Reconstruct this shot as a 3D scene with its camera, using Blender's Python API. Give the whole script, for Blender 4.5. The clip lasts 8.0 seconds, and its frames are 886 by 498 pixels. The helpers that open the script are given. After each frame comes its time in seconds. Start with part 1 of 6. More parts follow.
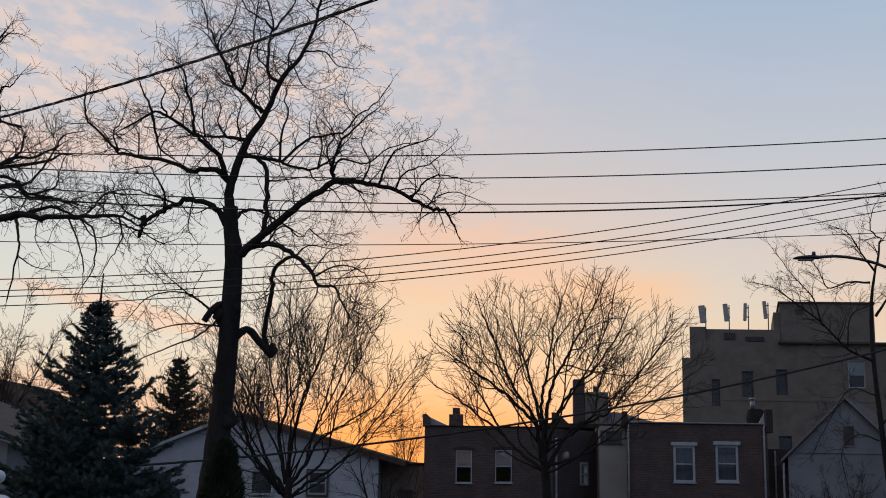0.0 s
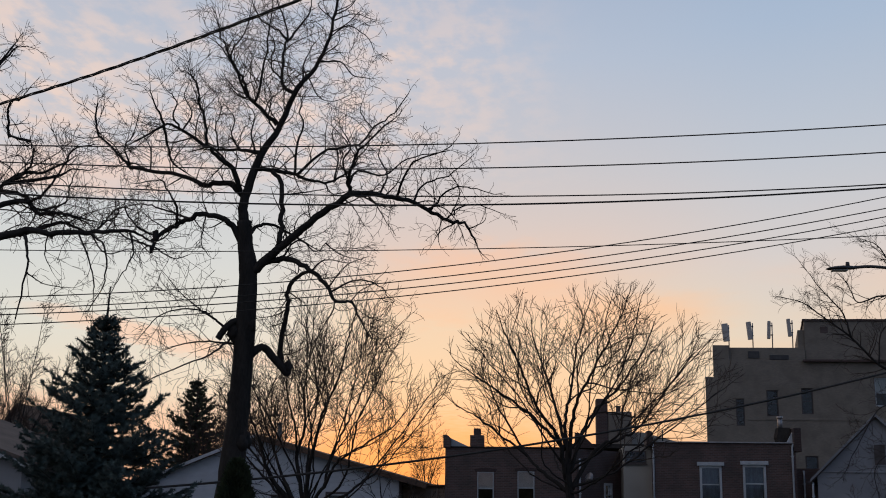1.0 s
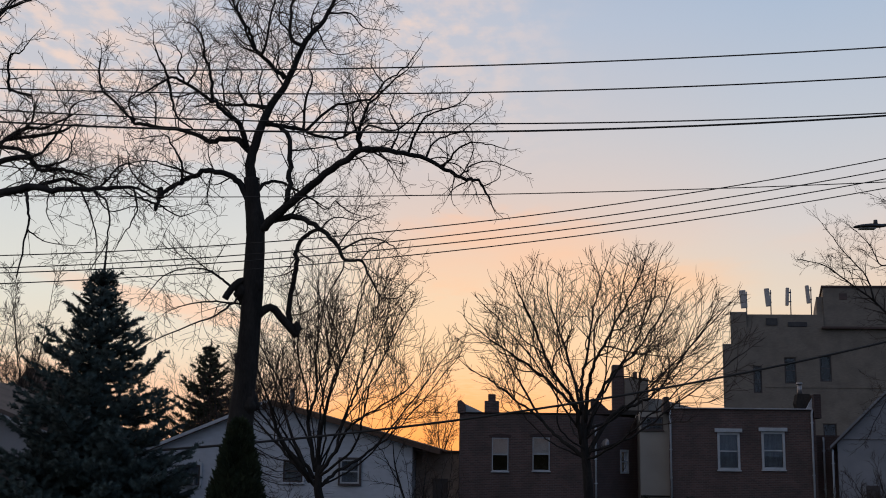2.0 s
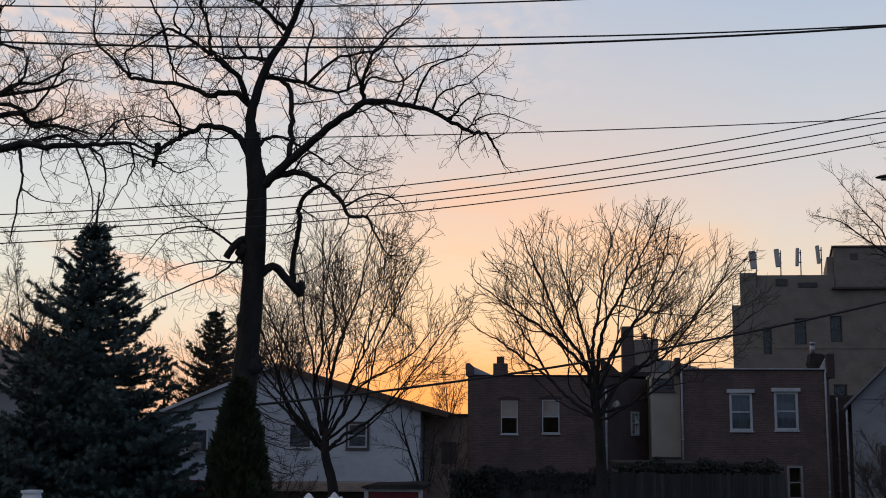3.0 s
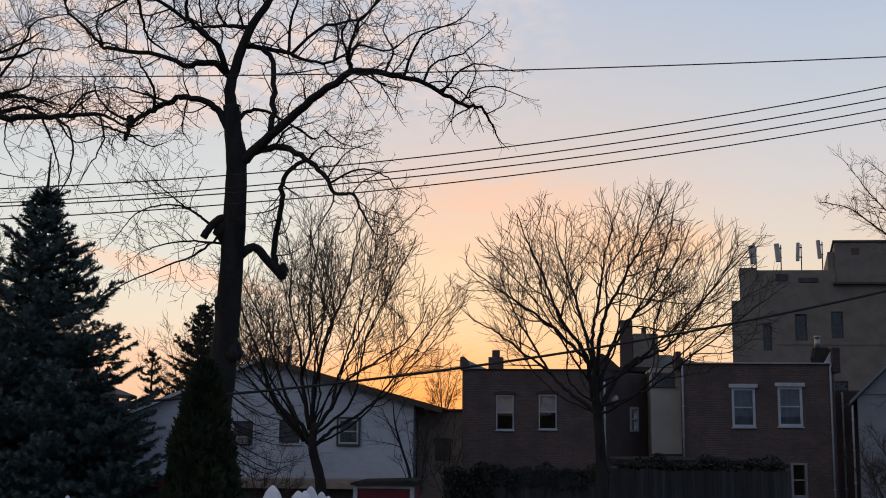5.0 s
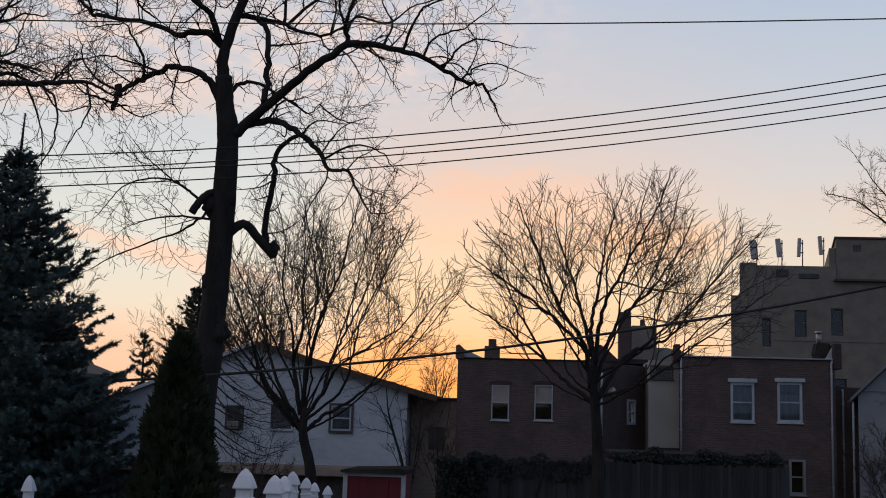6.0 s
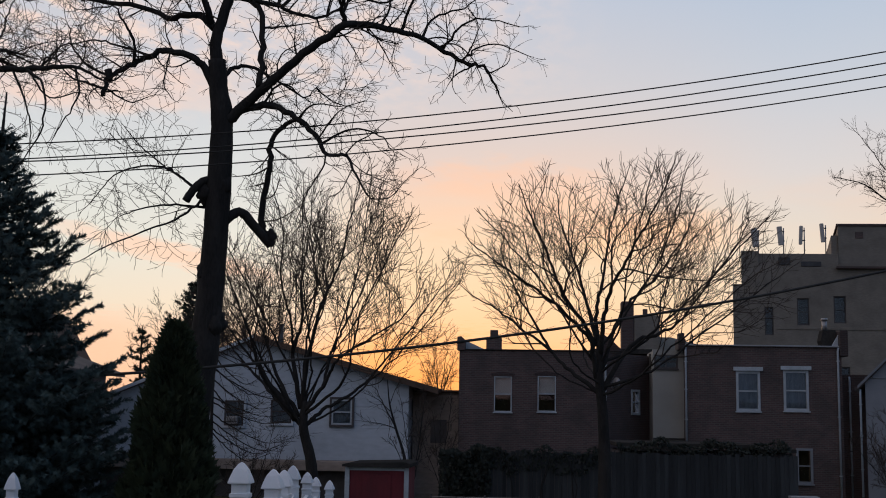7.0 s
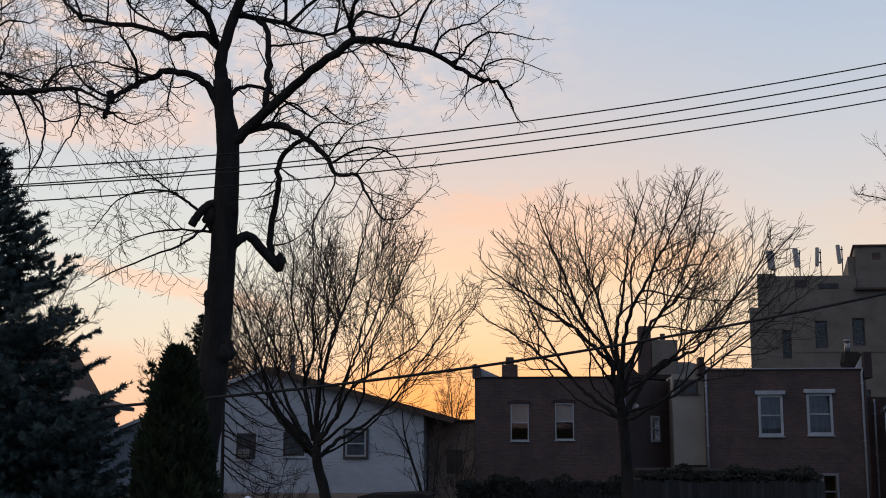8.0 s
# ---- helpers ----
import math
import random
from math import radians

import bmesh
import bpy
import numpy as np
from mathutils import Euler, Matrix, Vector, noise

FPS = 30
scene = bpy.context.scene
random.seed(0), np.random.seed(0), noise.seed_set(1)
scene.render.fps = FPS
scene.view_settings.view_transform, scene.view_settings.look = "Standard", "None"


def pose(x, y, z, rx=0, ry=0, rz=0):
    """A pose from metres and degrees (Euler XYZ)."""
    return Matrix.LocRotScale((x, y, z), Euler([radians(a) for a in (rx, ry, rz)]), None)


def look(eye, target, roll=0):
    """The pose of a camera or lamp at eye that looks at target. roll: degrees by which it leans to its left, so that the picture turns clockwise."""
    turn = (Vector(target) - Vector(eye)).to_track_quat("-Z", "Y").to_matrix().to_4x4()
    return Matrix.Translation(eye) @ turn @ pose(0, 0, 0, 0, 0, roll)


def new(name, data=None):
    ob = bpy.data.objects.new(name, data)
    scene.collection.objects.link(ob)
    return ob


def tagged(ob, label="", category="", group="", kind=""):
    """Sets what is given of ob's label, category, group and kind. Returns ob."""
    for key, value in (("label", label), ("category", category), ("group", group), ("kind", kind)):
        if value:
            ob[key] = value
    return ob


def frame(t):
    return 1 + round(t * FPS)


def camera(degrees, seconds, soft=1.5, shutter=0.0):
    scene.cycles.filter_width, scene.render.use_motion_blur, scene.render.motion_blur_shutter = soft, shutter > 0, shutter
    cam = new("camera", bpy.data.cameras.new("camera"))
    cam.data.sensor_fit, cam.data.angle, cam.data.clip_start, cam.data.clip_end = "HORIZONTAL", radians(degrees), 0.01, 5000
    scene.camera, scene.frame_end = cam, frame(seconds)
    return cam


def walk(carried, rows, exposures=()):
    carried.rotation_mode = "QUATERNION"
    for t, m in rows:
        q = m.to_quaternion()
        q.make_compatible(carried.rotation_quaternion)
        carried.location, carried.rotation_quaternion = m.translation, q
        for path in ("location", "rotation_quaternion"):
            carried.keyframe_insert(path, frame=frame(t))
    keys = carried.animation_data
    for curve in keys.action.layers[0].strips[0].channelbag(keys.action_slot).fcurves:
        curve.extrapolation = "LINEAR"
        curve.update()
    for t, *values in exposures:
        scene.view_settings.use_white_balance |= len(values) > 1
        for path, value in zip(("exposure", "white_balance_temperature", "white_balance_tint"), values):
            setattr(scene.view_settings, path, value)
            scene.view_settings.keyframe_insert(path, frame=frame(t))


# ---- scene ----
cam = camera(40.8, 8.0, soft=1.0)

PATH = [
    (0, (2.626, 0.981, 3.858), (2.526, 2.942, 4.24), 1.0),
    (0.5, (2.604, 1.468, 3.839), (2.467, 3.42, 4.257), 1.4),
    (1, (2.545, 1.833, 3.825), (2.414, 3.785, 4.243), 0.7),
    (1.5, (2.573, 2.232, 3.793), (2.422, 4.186, 4.191), 1.1),
    (3, (2.437, 3.55, 3.681), (2.27, 5.519, 3.991), 0.4),
    (3.5, (2.428, 3.874, 3.652), (2.266, 5.845, 3.952), 0.5),
    (4, (2.447, 4.33, 3.614), (2.272, 6.298, 3.926), 1.0),
    (5.5, (2.365, 5.597, 3.527), (2.21, 7.568, 3.832), 0.3),
    (6, (2.366, 6.023, 3.5), (2.208, 7.995, 3.792), 1.7),
    (6.5, (2.298, 6.379, 3.478), (2.16, 8.357, 3.743), 1.6),
    (7, (2.238, 6.709, 3.454), (2.083, 8.683, 3.736), 1.0),
    (7.5, (2.187, 7.182, 3.418), (1.991, 9.147, 3.741), 0.6),
    (8, (2.089, 7.544, 3.418), (1.916, 9.509, 3.75), 0.1),
]
walk(cam, [(t, look(eye, target, roll)) for t, eye, target, roll in PATH],
     exposures=[(0, -0.07), (1.5, -0.05), (3, 0.03), (5.5, 0.05), (8, 0.07)])

# ---- light ----
SUNSET = Vector((-0.075, 0.997, 0.0)).normalized()   # azimuth of the afterglow

world = bpy.data.worlds.new("dusk_sky")
scene.world = world
world.use_nodes = True


def build_sky(w):
    nt = w.node_tree
    nt.nodes.clear()
    N, L = nt.nodes.new, nt.links.new

    def mathn(op, a, b=None, clamp=False):
        n = N("ShaderNodeMath")
        n.operation, n.use_clamp = op, clamp
        for i, v in enumerate((a, b)):
            if v is None:
                continue
            if isinstance(v, (int, float)):
                n.inputs[i].default_value = v
            else:
                L(v, n.inputs[i])
        return n.outputs[0]

    def smooth(v, lo, hi):
        n = N("ShaderNodeMapRange")
        n.interpolation_type = "SMOOTHSTEP"
        n.inputs["From Min"].default_value, n.inputs["From Max"].default_value = lo, hi
        L(v, n.inputs["Value"])
        return n.outputs["Result"]

    def ramp(v, stops):
        n = N("ShaderNodeValToRGB")
        e = n.color_ramp.elements
        while len(e) < len(stops):
            e.new(0.5)
        for el, (p, c) in zip(e, stops):
            el.position, el.color = p, (*c, 1)
        L(v, n.inputs["Fac"])
        return n.outputs["Color"]

    def mix(f, a, b, kind="MIX"):
        n = N("ShaderNodeMix")
        n.data_type, n.blend_type = "RGBA", kind
        for key, v in ((0, f), (6, a), (7, b)):
            if isinstance(v, (int, float)):
                n.inputs[key].default_value = v
            elif isinstance(v, tuple):
                n.inputs[key].default_value = (*v, 1)
            else:
                L(v, n.inputs[key])
        return n.outputs[2]

    co = N("ShaderNodeTexCoord").outputs["Generated"]
    sep = N("ShaderNodeSeparateXYZ")
    L(co, sep.inputs[0])
    x, y, z = sep.outputs
    up = mathn("MAXIMUM", z, 0.0)
    dot = N("ShaderNodeVectorMath")
    dot.operation = "DOT_PRODUCT"
    L(co, dot.inputs[0])
    dot.inputs[1].default_value = SUNSET
    flat = mathn("SQRT", mathn("ADD", mathn("MULTIPLY", x, x), mathn("ADD", mathn("MULTIPLY", y, y), 1e-6)))
    az = mathn("DIVIDE", dot.outputs["Value"], flat)
    west = ramp(up, [(0.0, (1.0, 0.40, 0.12)), (0.035, (0.98, 0.46, 0.19)), (0.065, (0.94, 0.56, 0.31)), (0.10, (0.88, 0.645, 0.42)), (0.15, (0.83, 0.65, 0.475)),
                     (0.20, (0.74, 0.60, 0.53)), (0.27, (0.59, 0.575, 0.60)), (0.36, (0.46, 0.53, 0.65)), (0.5, (0.30, 0.40, 0.58)), (1.0, (0.10, 0.165, 0.30))])
    side = ramp(up, [(0.0, (0.74, 0.49, 0.36)), (0.06, (0.78, 0.62, 0.45)), (0.12, (0.78, 0.67, 0.53)), (0.2, (0.66, 0.62, 0.61)),
                     (0.28, (0.53, 0.57, 0.64)), (0.38, (0.40, 0.50, 0.65)), (0.55, (0.27, 0.375, 0.56)), (1.0, (0.10, 0.165, 0.30))])
    east = ramp(up, [(0.0, (0.15, 0.21, 0.325)), (0.2, (0.19, 0.265, 0.40)), (0.5, (0.155, 0.235, 0.395)), (1.0, (0.10, 0.165, 0.30))])
    sky = mix(smooth(az, 0.955, 0.999), side, west)
    south = ramp(up, [(0.0, (0.86, 0.48, 0.30)), (0.05, (0.86, 0.58, 0.41)), (0.09, (0.80, 0.70, 0.56)), (0.14, (0.73, 0.73, 0.66)), (0.2, (0.65, 0.68, 0.68)),
                      (0.28, (0.57, 0.59, 0.64)), (0.38, (0.44, 0.51, 0.63)), (0.55, (0.27, 0.37, 0.54)), (1.0, (0.10, 0.165, 0.30))])
    sky = mix(smooth(mathn("DIVIDE", x, flat), -0.10, -0.24), sky, south)
    sky = mix(smooth(az, 0.05, 0.85), east, sky)
    # high thin cloud, laid on a plane overhead
    inv = mathn("DIVIDE", 1.0, mathn("MAXIMUM", z, 0.03))
    com = N("ShaderNodeCombineXYZ")
    L(mathn("MULTIPLY", x, inv), com.inputs[0])
    L(mathn("MULTIPLY", y, inv), com.inputs[1])

    def cloud(scale, stretch, detail, off):
        m = N("ShaderNodeMapping")
        m.inputs["Scale"].default_value = stretch
        m.inputs["Location"].default_value = off
        m.inputs["Rotation"].default_value = (0, 0, radians(9))
        L(com.outputs[0], m.inputs["Vector"])
        n = N("ShaderNodeTexNoise")
        n.inputs["Scale"].default_value, n.inputs["Detail"].default_value = scale, detail
        n.inputs["Roughness"].default_value = 0.55
        L(m.outputs[0], n.inputs["Vector"])
        return n.outputs["Fac"]

    puffs = smooth(cloud(17.0, (0.75, 0.42, 1), 6, (2.3, 0.4, 0)), 0.38, 0.66)
    bank = smooth(cloud(0.9, (1, 0.6, 1), 3, (0.35, 1.1, 0)), 0.36, 0.56)
    leftward = smooth(mathn("DIVIDE", x, flat), 0.08, -0.14)
    high = smooth(up, 0.22, 0.31)
    thin = mathn("MULTIPLY", mathn("MULTIPLY", leftward, high), mathn("ADD", mathn("MULTIPLY", bank, 0.5), 0.3))
    sky = mix(mathn("MULTIPLY", thin, 0.75), sky, (0.60, 0.58, 0.62))
    sky = mix(mathn("MULTIPLY", mathn("MULTIPLY", puffs, thin), 0.9), sky, (0.93, 0.69, 0.57))
    com2 = N("ShaderNodeCombineXYZ")
    L(mathn("DIVIDE", x, flat), com2.inputs[0])
    L(mathn("MULTIPLY", up, 4.2), com2.inputs[1])
    patch = N("ShaderNodeTexNoise")
    patch.inputs["Scale"].default_value, patch.inputs["Detail"].default_value = 4.2, 4
    patch.inputs["Roughness"].default_value = 0.5
    L(com2.outputs[0], patch.inputs["Vector"])
    veil = mathn("MULTIPLY", smooth(patch.outputs["Fac"], 0.40, 0.68), mathn("SUBTRACT", 0.32, mathn("MULTIPLY", leftward, 0.3)))
    low = mathn("MULTIPLY", smooth(up, 0.05, 0.11), smooth(up, 0.25, 0.14))
    sky = mix(mathn("MULTIPLY", veil, low), sky, (1.0, 0.54, 0.31))

    # single clouds lit from below: bearing, height, breadth, depth, slant
    side_at = mathn("DIVIDE", x, flat)
    ragged = mathn("ADD", mathn("MULTIPLY", smooth(patch.outputs["Fac"], 0.30, 0.62), 0.7), 0.3)
    fine = cloud(6.0, (1, 0.6, 1), 4, (5.1, 2.2, 0))

    def lit_cloud(bearing, height, breadth, depth, slant, strength, colour, under):
        a = mathn("SUBTRACT", side_at, bearing)
        h = mathn("SUBTRACT", mathn("SUBTRACT", up, height), mathn("MULTIPLY", a, slant))
        h = mathn("ADD", h, mathn("MULTIPLY", mathn("SUBTRACT", fine, 0.5), depth * 1.2))
        a, h = mathn("DIVIDE", a, breadth), mathn("DIVIDE", h, depth)
        d2 = mathn("ADD", mathn("MULTIPLY", a, a), mathn("MULTIPLY", h, h))
        return mix(mathn("MULTIPLY", mathn("MULTIPLY", smooth(d2, 1.0, 0.0), ragged), strength), under, colour)

    for c in ((-0.03, 0.178, 0.13, 0.045, 0.0, 0.5, (1.0, 0.55, 0.33)), (0.10, 0.150, 0.10, 0.028, 0.1, 0.5, (1.0, 0.56, 0.30)),
              (-0.30, 0.130, 0.12, 0.012, -0.2, 0.65, (0.97, 0.60, 0.42)), (-0.36, 0.258, 0.15, 0.022, 0.05, 0.75, (0.98, 0.63, 0.47)),
              (-0.40, 0.066, 0.16, 0.024, 0.0, 0.45, (0.98, 0.52, 0.33)), (-0.09, 0.030, 0.15, 0.050, 0.0, 0.75, (1.0, 0.40, 0.11))):
        sky = lit_cloud(*c, sky)
    # a clear-sky term for the air itself, with the sun just at the horizon
    air = N("ShaderNodeTexSky")
    air.sky_type, air.sun_disc = "NISHITA", False
    air.sun_elevation, air.sun_rotation = radians(0.5), radians(-4.3)
    bg = N("ShaderNodeBackground")
    L(mix(0.02, sky, air.outputs["Color"], "ADD"), bg.inputs["Color"])
    bg.inputs["Strength"].default_value = 1.0
    L(bg.outputs[0], N("ShaderNodeOutputWorld").inputs[0])


build_sky(world)

sun_data = bpy.data.lights.new("sun", "SUN")
sun_data.energy, sun_data.angle, sun_data.color = 0.25, radians(12), (1.0, 0.6, 0.32)
sun = new("sun", sun_data)
sun.matrix_world = look((0, 0, 0), (0.075, -0.997, -0.03))


# ---- materials ----
def material(name, base, other=None, rough=0.8, metal=0.0, grain=40.0, blot=1.5, bump=0.2, vary=0.0, stretch=(1, 1, 1), spec=0.3):
    """Two-scale procedural surface: blotches and fine grain mix base with other; grain lifts the normal."""
    m = bpy.data.materials.new(name)
    m.use_nodes = True
    nt = m.node_tree
    N, L = nt.nodes.new, nt.links.new
    b = nt.nodes["Principled BSDF"]
    other = other or tuple(0.6 * c for c in base)
    co = N("ShaderNodeTexCoord").outputs["Object"]
    mp = N("ShaderNodeMapping")
    mp.inputs["Scale"].default_value = stretch
    L(co, mp.inputs["Vector"])

    def noi(scale, detail):
        n = N("ShaderNodeTexNoise")
        n.inputs["Scale"].default_value, n.inputs["Detail"].default_value = scale, detail
        L(mp.outputs[0], n.inputs["Vector"])
        return n.outputs["Fac"]

    big, fine = noi(blot, 4), noi(grain, 5)
    add = N("ShaderNodeMath")
    add.operation = "MULTIPLY_ADD"
    L(fine, add.inputs[0])
    add.inputs[1].default_value = 0.55
    L(big, add.inputs[2])
    r = N("ShaderNodeValToRGB")
    r.color_ramp.elements[0].position, r.color_ramp.elements[0].color = 0.55, (*base, 1)
    r.color_ramp.elements[1].position, r.color_ramp.elements[1].color = 1.0, (*other, 1)
    L(add.outputs[0], r.inputs["Fac"])
    col = r.outputs["Color"]
    if vary:
        info = N("ShaderNodeObjectInfo")
        mr = N("ShaderNodeMapRange")
        mr.inputs["To Min"].default_value, mr.inputs["To Max"].default_value = 1 - vary, 1 + vary
        L(info.outputs["Random"], mr.inputs["Value"])
        hsv = N("ShaderNodeHueSaturation")
        L(mr.outputs["Result"], hsv.inputs["Value"])
        L(col, hsv.inputs["Color"])
        col = hsv.outputs["Color"]
    L(col, b.inputs["Base Color"])
    b.inputs["Roughness"].default_value, b.inputs["Metallic"].default_value = rough, metal
    b.inputs["Specular IOR Level"].default_value = spec
    if bump:
        bp = N("ShaderNodeBump")
        bp.inputs["Strength"].default_value, bp.inputs["Distance"].default_value = bump, 0.02
        L(fine, bp.inputs["Height"])
        L(bp.outputs[0], b.inputs["Normal"])
    return m


def brick_material(name, c1, c2, mortar, stain):
    m = bpy.data.materials.new(name)
    m.use_nodes = True
    nt = m.node_tree
    N, L = nt.nodes.new, nt.links.new
    b = nt.nodes["Principled BSDF"]
    sep = N("ShaderNodeSeparateXYZ")
    L(N("ShaderNodeTexCoord").outputs["Object"], sep.inputs[0])
    along = N("ShaderNodeMath")
    along.operation = "ADD"
    L(sep.outputs[0], along.inputs[0])
    L(sep.outputs[1], along.inputs[1])
    com = N("ShaderNodeCombineXYZ")
    L(along.outputs[0], com.inputs[0])
    L(sep.outputs[2], com.inputs[1])
    t = N("ShaderNodeTexBrick")
    L(com.outputs[0], t.inputs["Vector"])
    t.inputs["Color1"].default_value, t.inputs["Color2"].default_value, t.inputs["Mortar"].default_value = (*c1, 1), (*c2, 1), (*mortar, 1)
    t.inputs["Scale"].default_value = 1.0
    t.inputs["Brick Width"].default_value, t.inputs["Row Height"].default_value, t.inputs["Mortar Size"].default_value = 0.21, 0.075, 0.009
    n = N("ShaderNodeTexNoise")
    n.inputs["Scale"].default_value, n.inputs["Detail"].default_value = 0.9, 6
    L(com.outputs[0], n.inputs["Vector"])
    r = N("ShaderNodeValToRGB")
    r.color_ramp.elements[0].position, r.color_ramp.elements[1].position = 0.42, 0.72
    L(n.outputs["Fac"], r.inputs["Fac"])
    mx = N("ShaderNodeMix")
    mx.data_type = "RGBA"
    f = N("ShaderNodeMath")
    f.operation = "MULTIPLY"
    L(r.outputs["Color"], f.inputs[0])
    f.inputs[1].default_value = 0.6
    L(f.outputs[0], mx.inputs[0])
    L(t.outputs["Color"], mx.inputs[6])
    mx.inputs[7].default_value = (*stain, 1)
    L(mx.outputs[2], b.inputs["Base Color"])
    b.inputs["Roughness"].default_value = 0.9
    bp = N("ShaderNodeBump")
    bp.inputs["Strength"].default_value, bp.inputs["Distance"].default_value, bp.invert = 0.6, 0.01, True
    L(t.outputs["Fac"], bp.inputs["Height"])
    L(bp.outputs[0], b.inputs["Normal"])
    return m


def glass_material():
    m = bpy.data.materials.new("window_glass")
    m.use_nodes = True
    b = m.node_tree.nodes["Principled BSDF"]
    b.inputs["Base Color"].default_value = (0.75, 0.8, 0.82, 1)
    b.inputs["Transmission Weight"].default_value, b.inputs["Roughness"].default_value, b.inputs["IOR"].default_value = 1.0, 0.02, 1.45
    return m


BARK = material("bark_dark", (0.021, 0.020, 0.0195), (0.042, 0.039, 0.037), 0.95, grain=30, blot=4, bump=0.9, stretch=(1, 1, 0.3), spec=0.1)
TWIG = material("twig_bark", (0.032, 0.024, 0.020), (0.055, 0.040, 0.030), 0.9, grain=20, blot=3, bump=0)
# twig bark lightened to tan: the afterglow is put into the colour
TWIG_AFTERGLOW = material("twig_afterglow_tan", (0.16, 0.095, 0.05), (0.22, 0.13, 0.06), 0.9, grain=20, blot=3, bump=0)
NEEDLE = material("spruce_needles", (0.034, 0.054, 0.050), (0.064, 0.096, 0.089), 0.7, grain=25, blot=2.5, bump=0)
NEEDLE_FAR = material("far_conifer_needles", (0.025, 0.035, 0.022), (0.045, 0.055, 0.03), 0.8, grain=9, blot=1, bump=0)
THUJA = material("arborvitae_foliage", (0.018, 0.028, 0.014), (0.036, 0.048, 0.022), 0.75, grain=18, blot=3, bump=0)
IVY = material("ivy_leaves", (0.020, 0.026, 0.021), (0.038, 0.045, 0.036), 0.7, grain=14, blot=1.6, bump=0)
VINYL = material("white_vinyl", (0.72, 0.75, 0.79), (0.63, 0.66, 0.71), 0.45, grain=12, blot=3, bump=0.02, spec=0.5)
SIDING = material("white_siding", (0.50, 0.55, 0.61), (0.36, 0.40, 0.45), 0.6, grain=6, blot=0.5, bump=0.05, stretch=(0.4, 1, 1))
SIDING_GREY = material("pale_stucco", (0.26, 0.275, 0.30), (0.16, 0.17, 0.19), 0.8, grain=30, blot=0.6, bump=0.15)
TRIM = material("white_trim_paint", (0.45, 0.50, 0.55), (0.32, 0.355, 0.385), 0.55, grain=20, blot=2, bump=0.05)
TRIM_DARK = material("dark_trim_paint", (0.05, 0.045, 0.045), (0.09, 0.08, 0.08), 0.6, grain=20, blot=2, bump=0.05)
BRICK = brick_material("red_brick", (0.118, 0.073, 0.067), (0.075, 0.051, 0.049), (0.125, 0.112, 0.108), (0.042, 0.037, 0.037))
BRICK_DARK = brick_material("dark_brick", (0.095, 0.057, 0.052), (0.07, 0.045, 0.043), (0.10, 0.09, 0.087), (0.05, 0.04, 0.038))
# darkest of the brick mixes, for window arches and parapets
BRICK_DARKEST = brick_material("darkest_brick", (0.055, 0.032, 0.031), (0.04, 0.026, 0.027), (0.07, 0.06, 0.058), (0.03, 0.025, 0.026))
BRICK_TAN = brick_material("tan_brick", (0.215, 0.193, 0.165), (0.178, 0.160, 0.137), (0.20, 0.185, 0.16), (0.115, 0.102, 0.088))
STUCCO_TAN = material("tan_stucco", (0.34, 0.335, 0.31), (0.26, 0.255, 0.235), 0.9, grain=40, blot=0.7, bump=0.2)
BROWN_WALL = material("brown_board", (0.34, 0.28, 0.24), (0.20, 0.16, 0.135), 0.85, grain=9, blot=0.9, bump=0.15, stretch=(0.4, 1, 1))
ROOF = material("asphalt_shingle", (0.07, 0.06, 0.055), (0.12, 0.10, 0.09), 0.95, grain=14, blot=1, bump=0.5)
ROOF_BROWN = material("brown_shingle", (0.13, 0.085, 0.06), (0.08, 0.055, 0.045), 0.95, grain=14, blot=1, bump=0.5)
TAR = material("tar_roofing", (0.03, 0.03, 0.03), (0.06, 0.055, 0.05), 0.95, grain=10, blot=1, bump=0.3, spec=0.0)
RED = material("red_painted_board", (0.16, 0.022, 0.031), (0.10, 0.018, 0.025), 0.65, grain=12, blot=1.5, bump=0.1, stretch=(1, 1, 0.3))
WOOD_DARK = material("weathered_fence_wood", (0.046, 0.051, 0.054), (0.026, 0.028, 0.031), 0.9, grain=16, blot=1.5, bump=0.4, vary=0.25, stretch=(3, 3, 0.3))
BIN = material("weathered_bin_plastic", (0.36, 0.37, 0.38), (0.24, 0.25, 0.26), 0.6, grain=12, blot=2, bump=0.05)
METAL_DARK = material("dark_metal", (0.05, 0.05, 0.055), (0.08, 0.08, 0.08), 0.5, metal=0.6, grain=20, blot=3, bump=0.05)
METAL_GREY = material("galvanised_metal", (0.35, 0.35, 0.36), (0.24, 0.24, 0.25), 0.5, metal=0.7, grain=20, blot=3, bump=0.05)
PLASTIC = material("grey_antenna_plastic", (0.45, 0.44, 0.43), (0.34, 0.33, 0.32), 0.6, grain=10, blot=2, bump=0.02)
RUBBER = material("cable_sheath", (0.02, 0.02, 0.02), (0.035, 0.033, 0.03), 0.6, grain=30, blot=2, bump=0.05)
LENS = material("lamp_lens", (0.45, 0.45, 0.42), (0.35, 0.35, 0.33), 0.25, grain=30, blot=5, bump=0.02)
GLASS = glass_material()
BLIND = material("window_blind", (0.62, 0.62, 0.60), (0.52, 0.52, 0.50), 0.8, grain=30, blot=3, bump=0.05)
# curtain cloth whose grey-blue also stands for sky reflected in the glass
CURTAIN_SKY = material("curtain_sky_tint", (0.22, 0.25, 0.30), (0.15, 0.17, 0.21), 0.9, grain=12, blot=3, bump=0.1, stretch=(3, 1, 0.4))
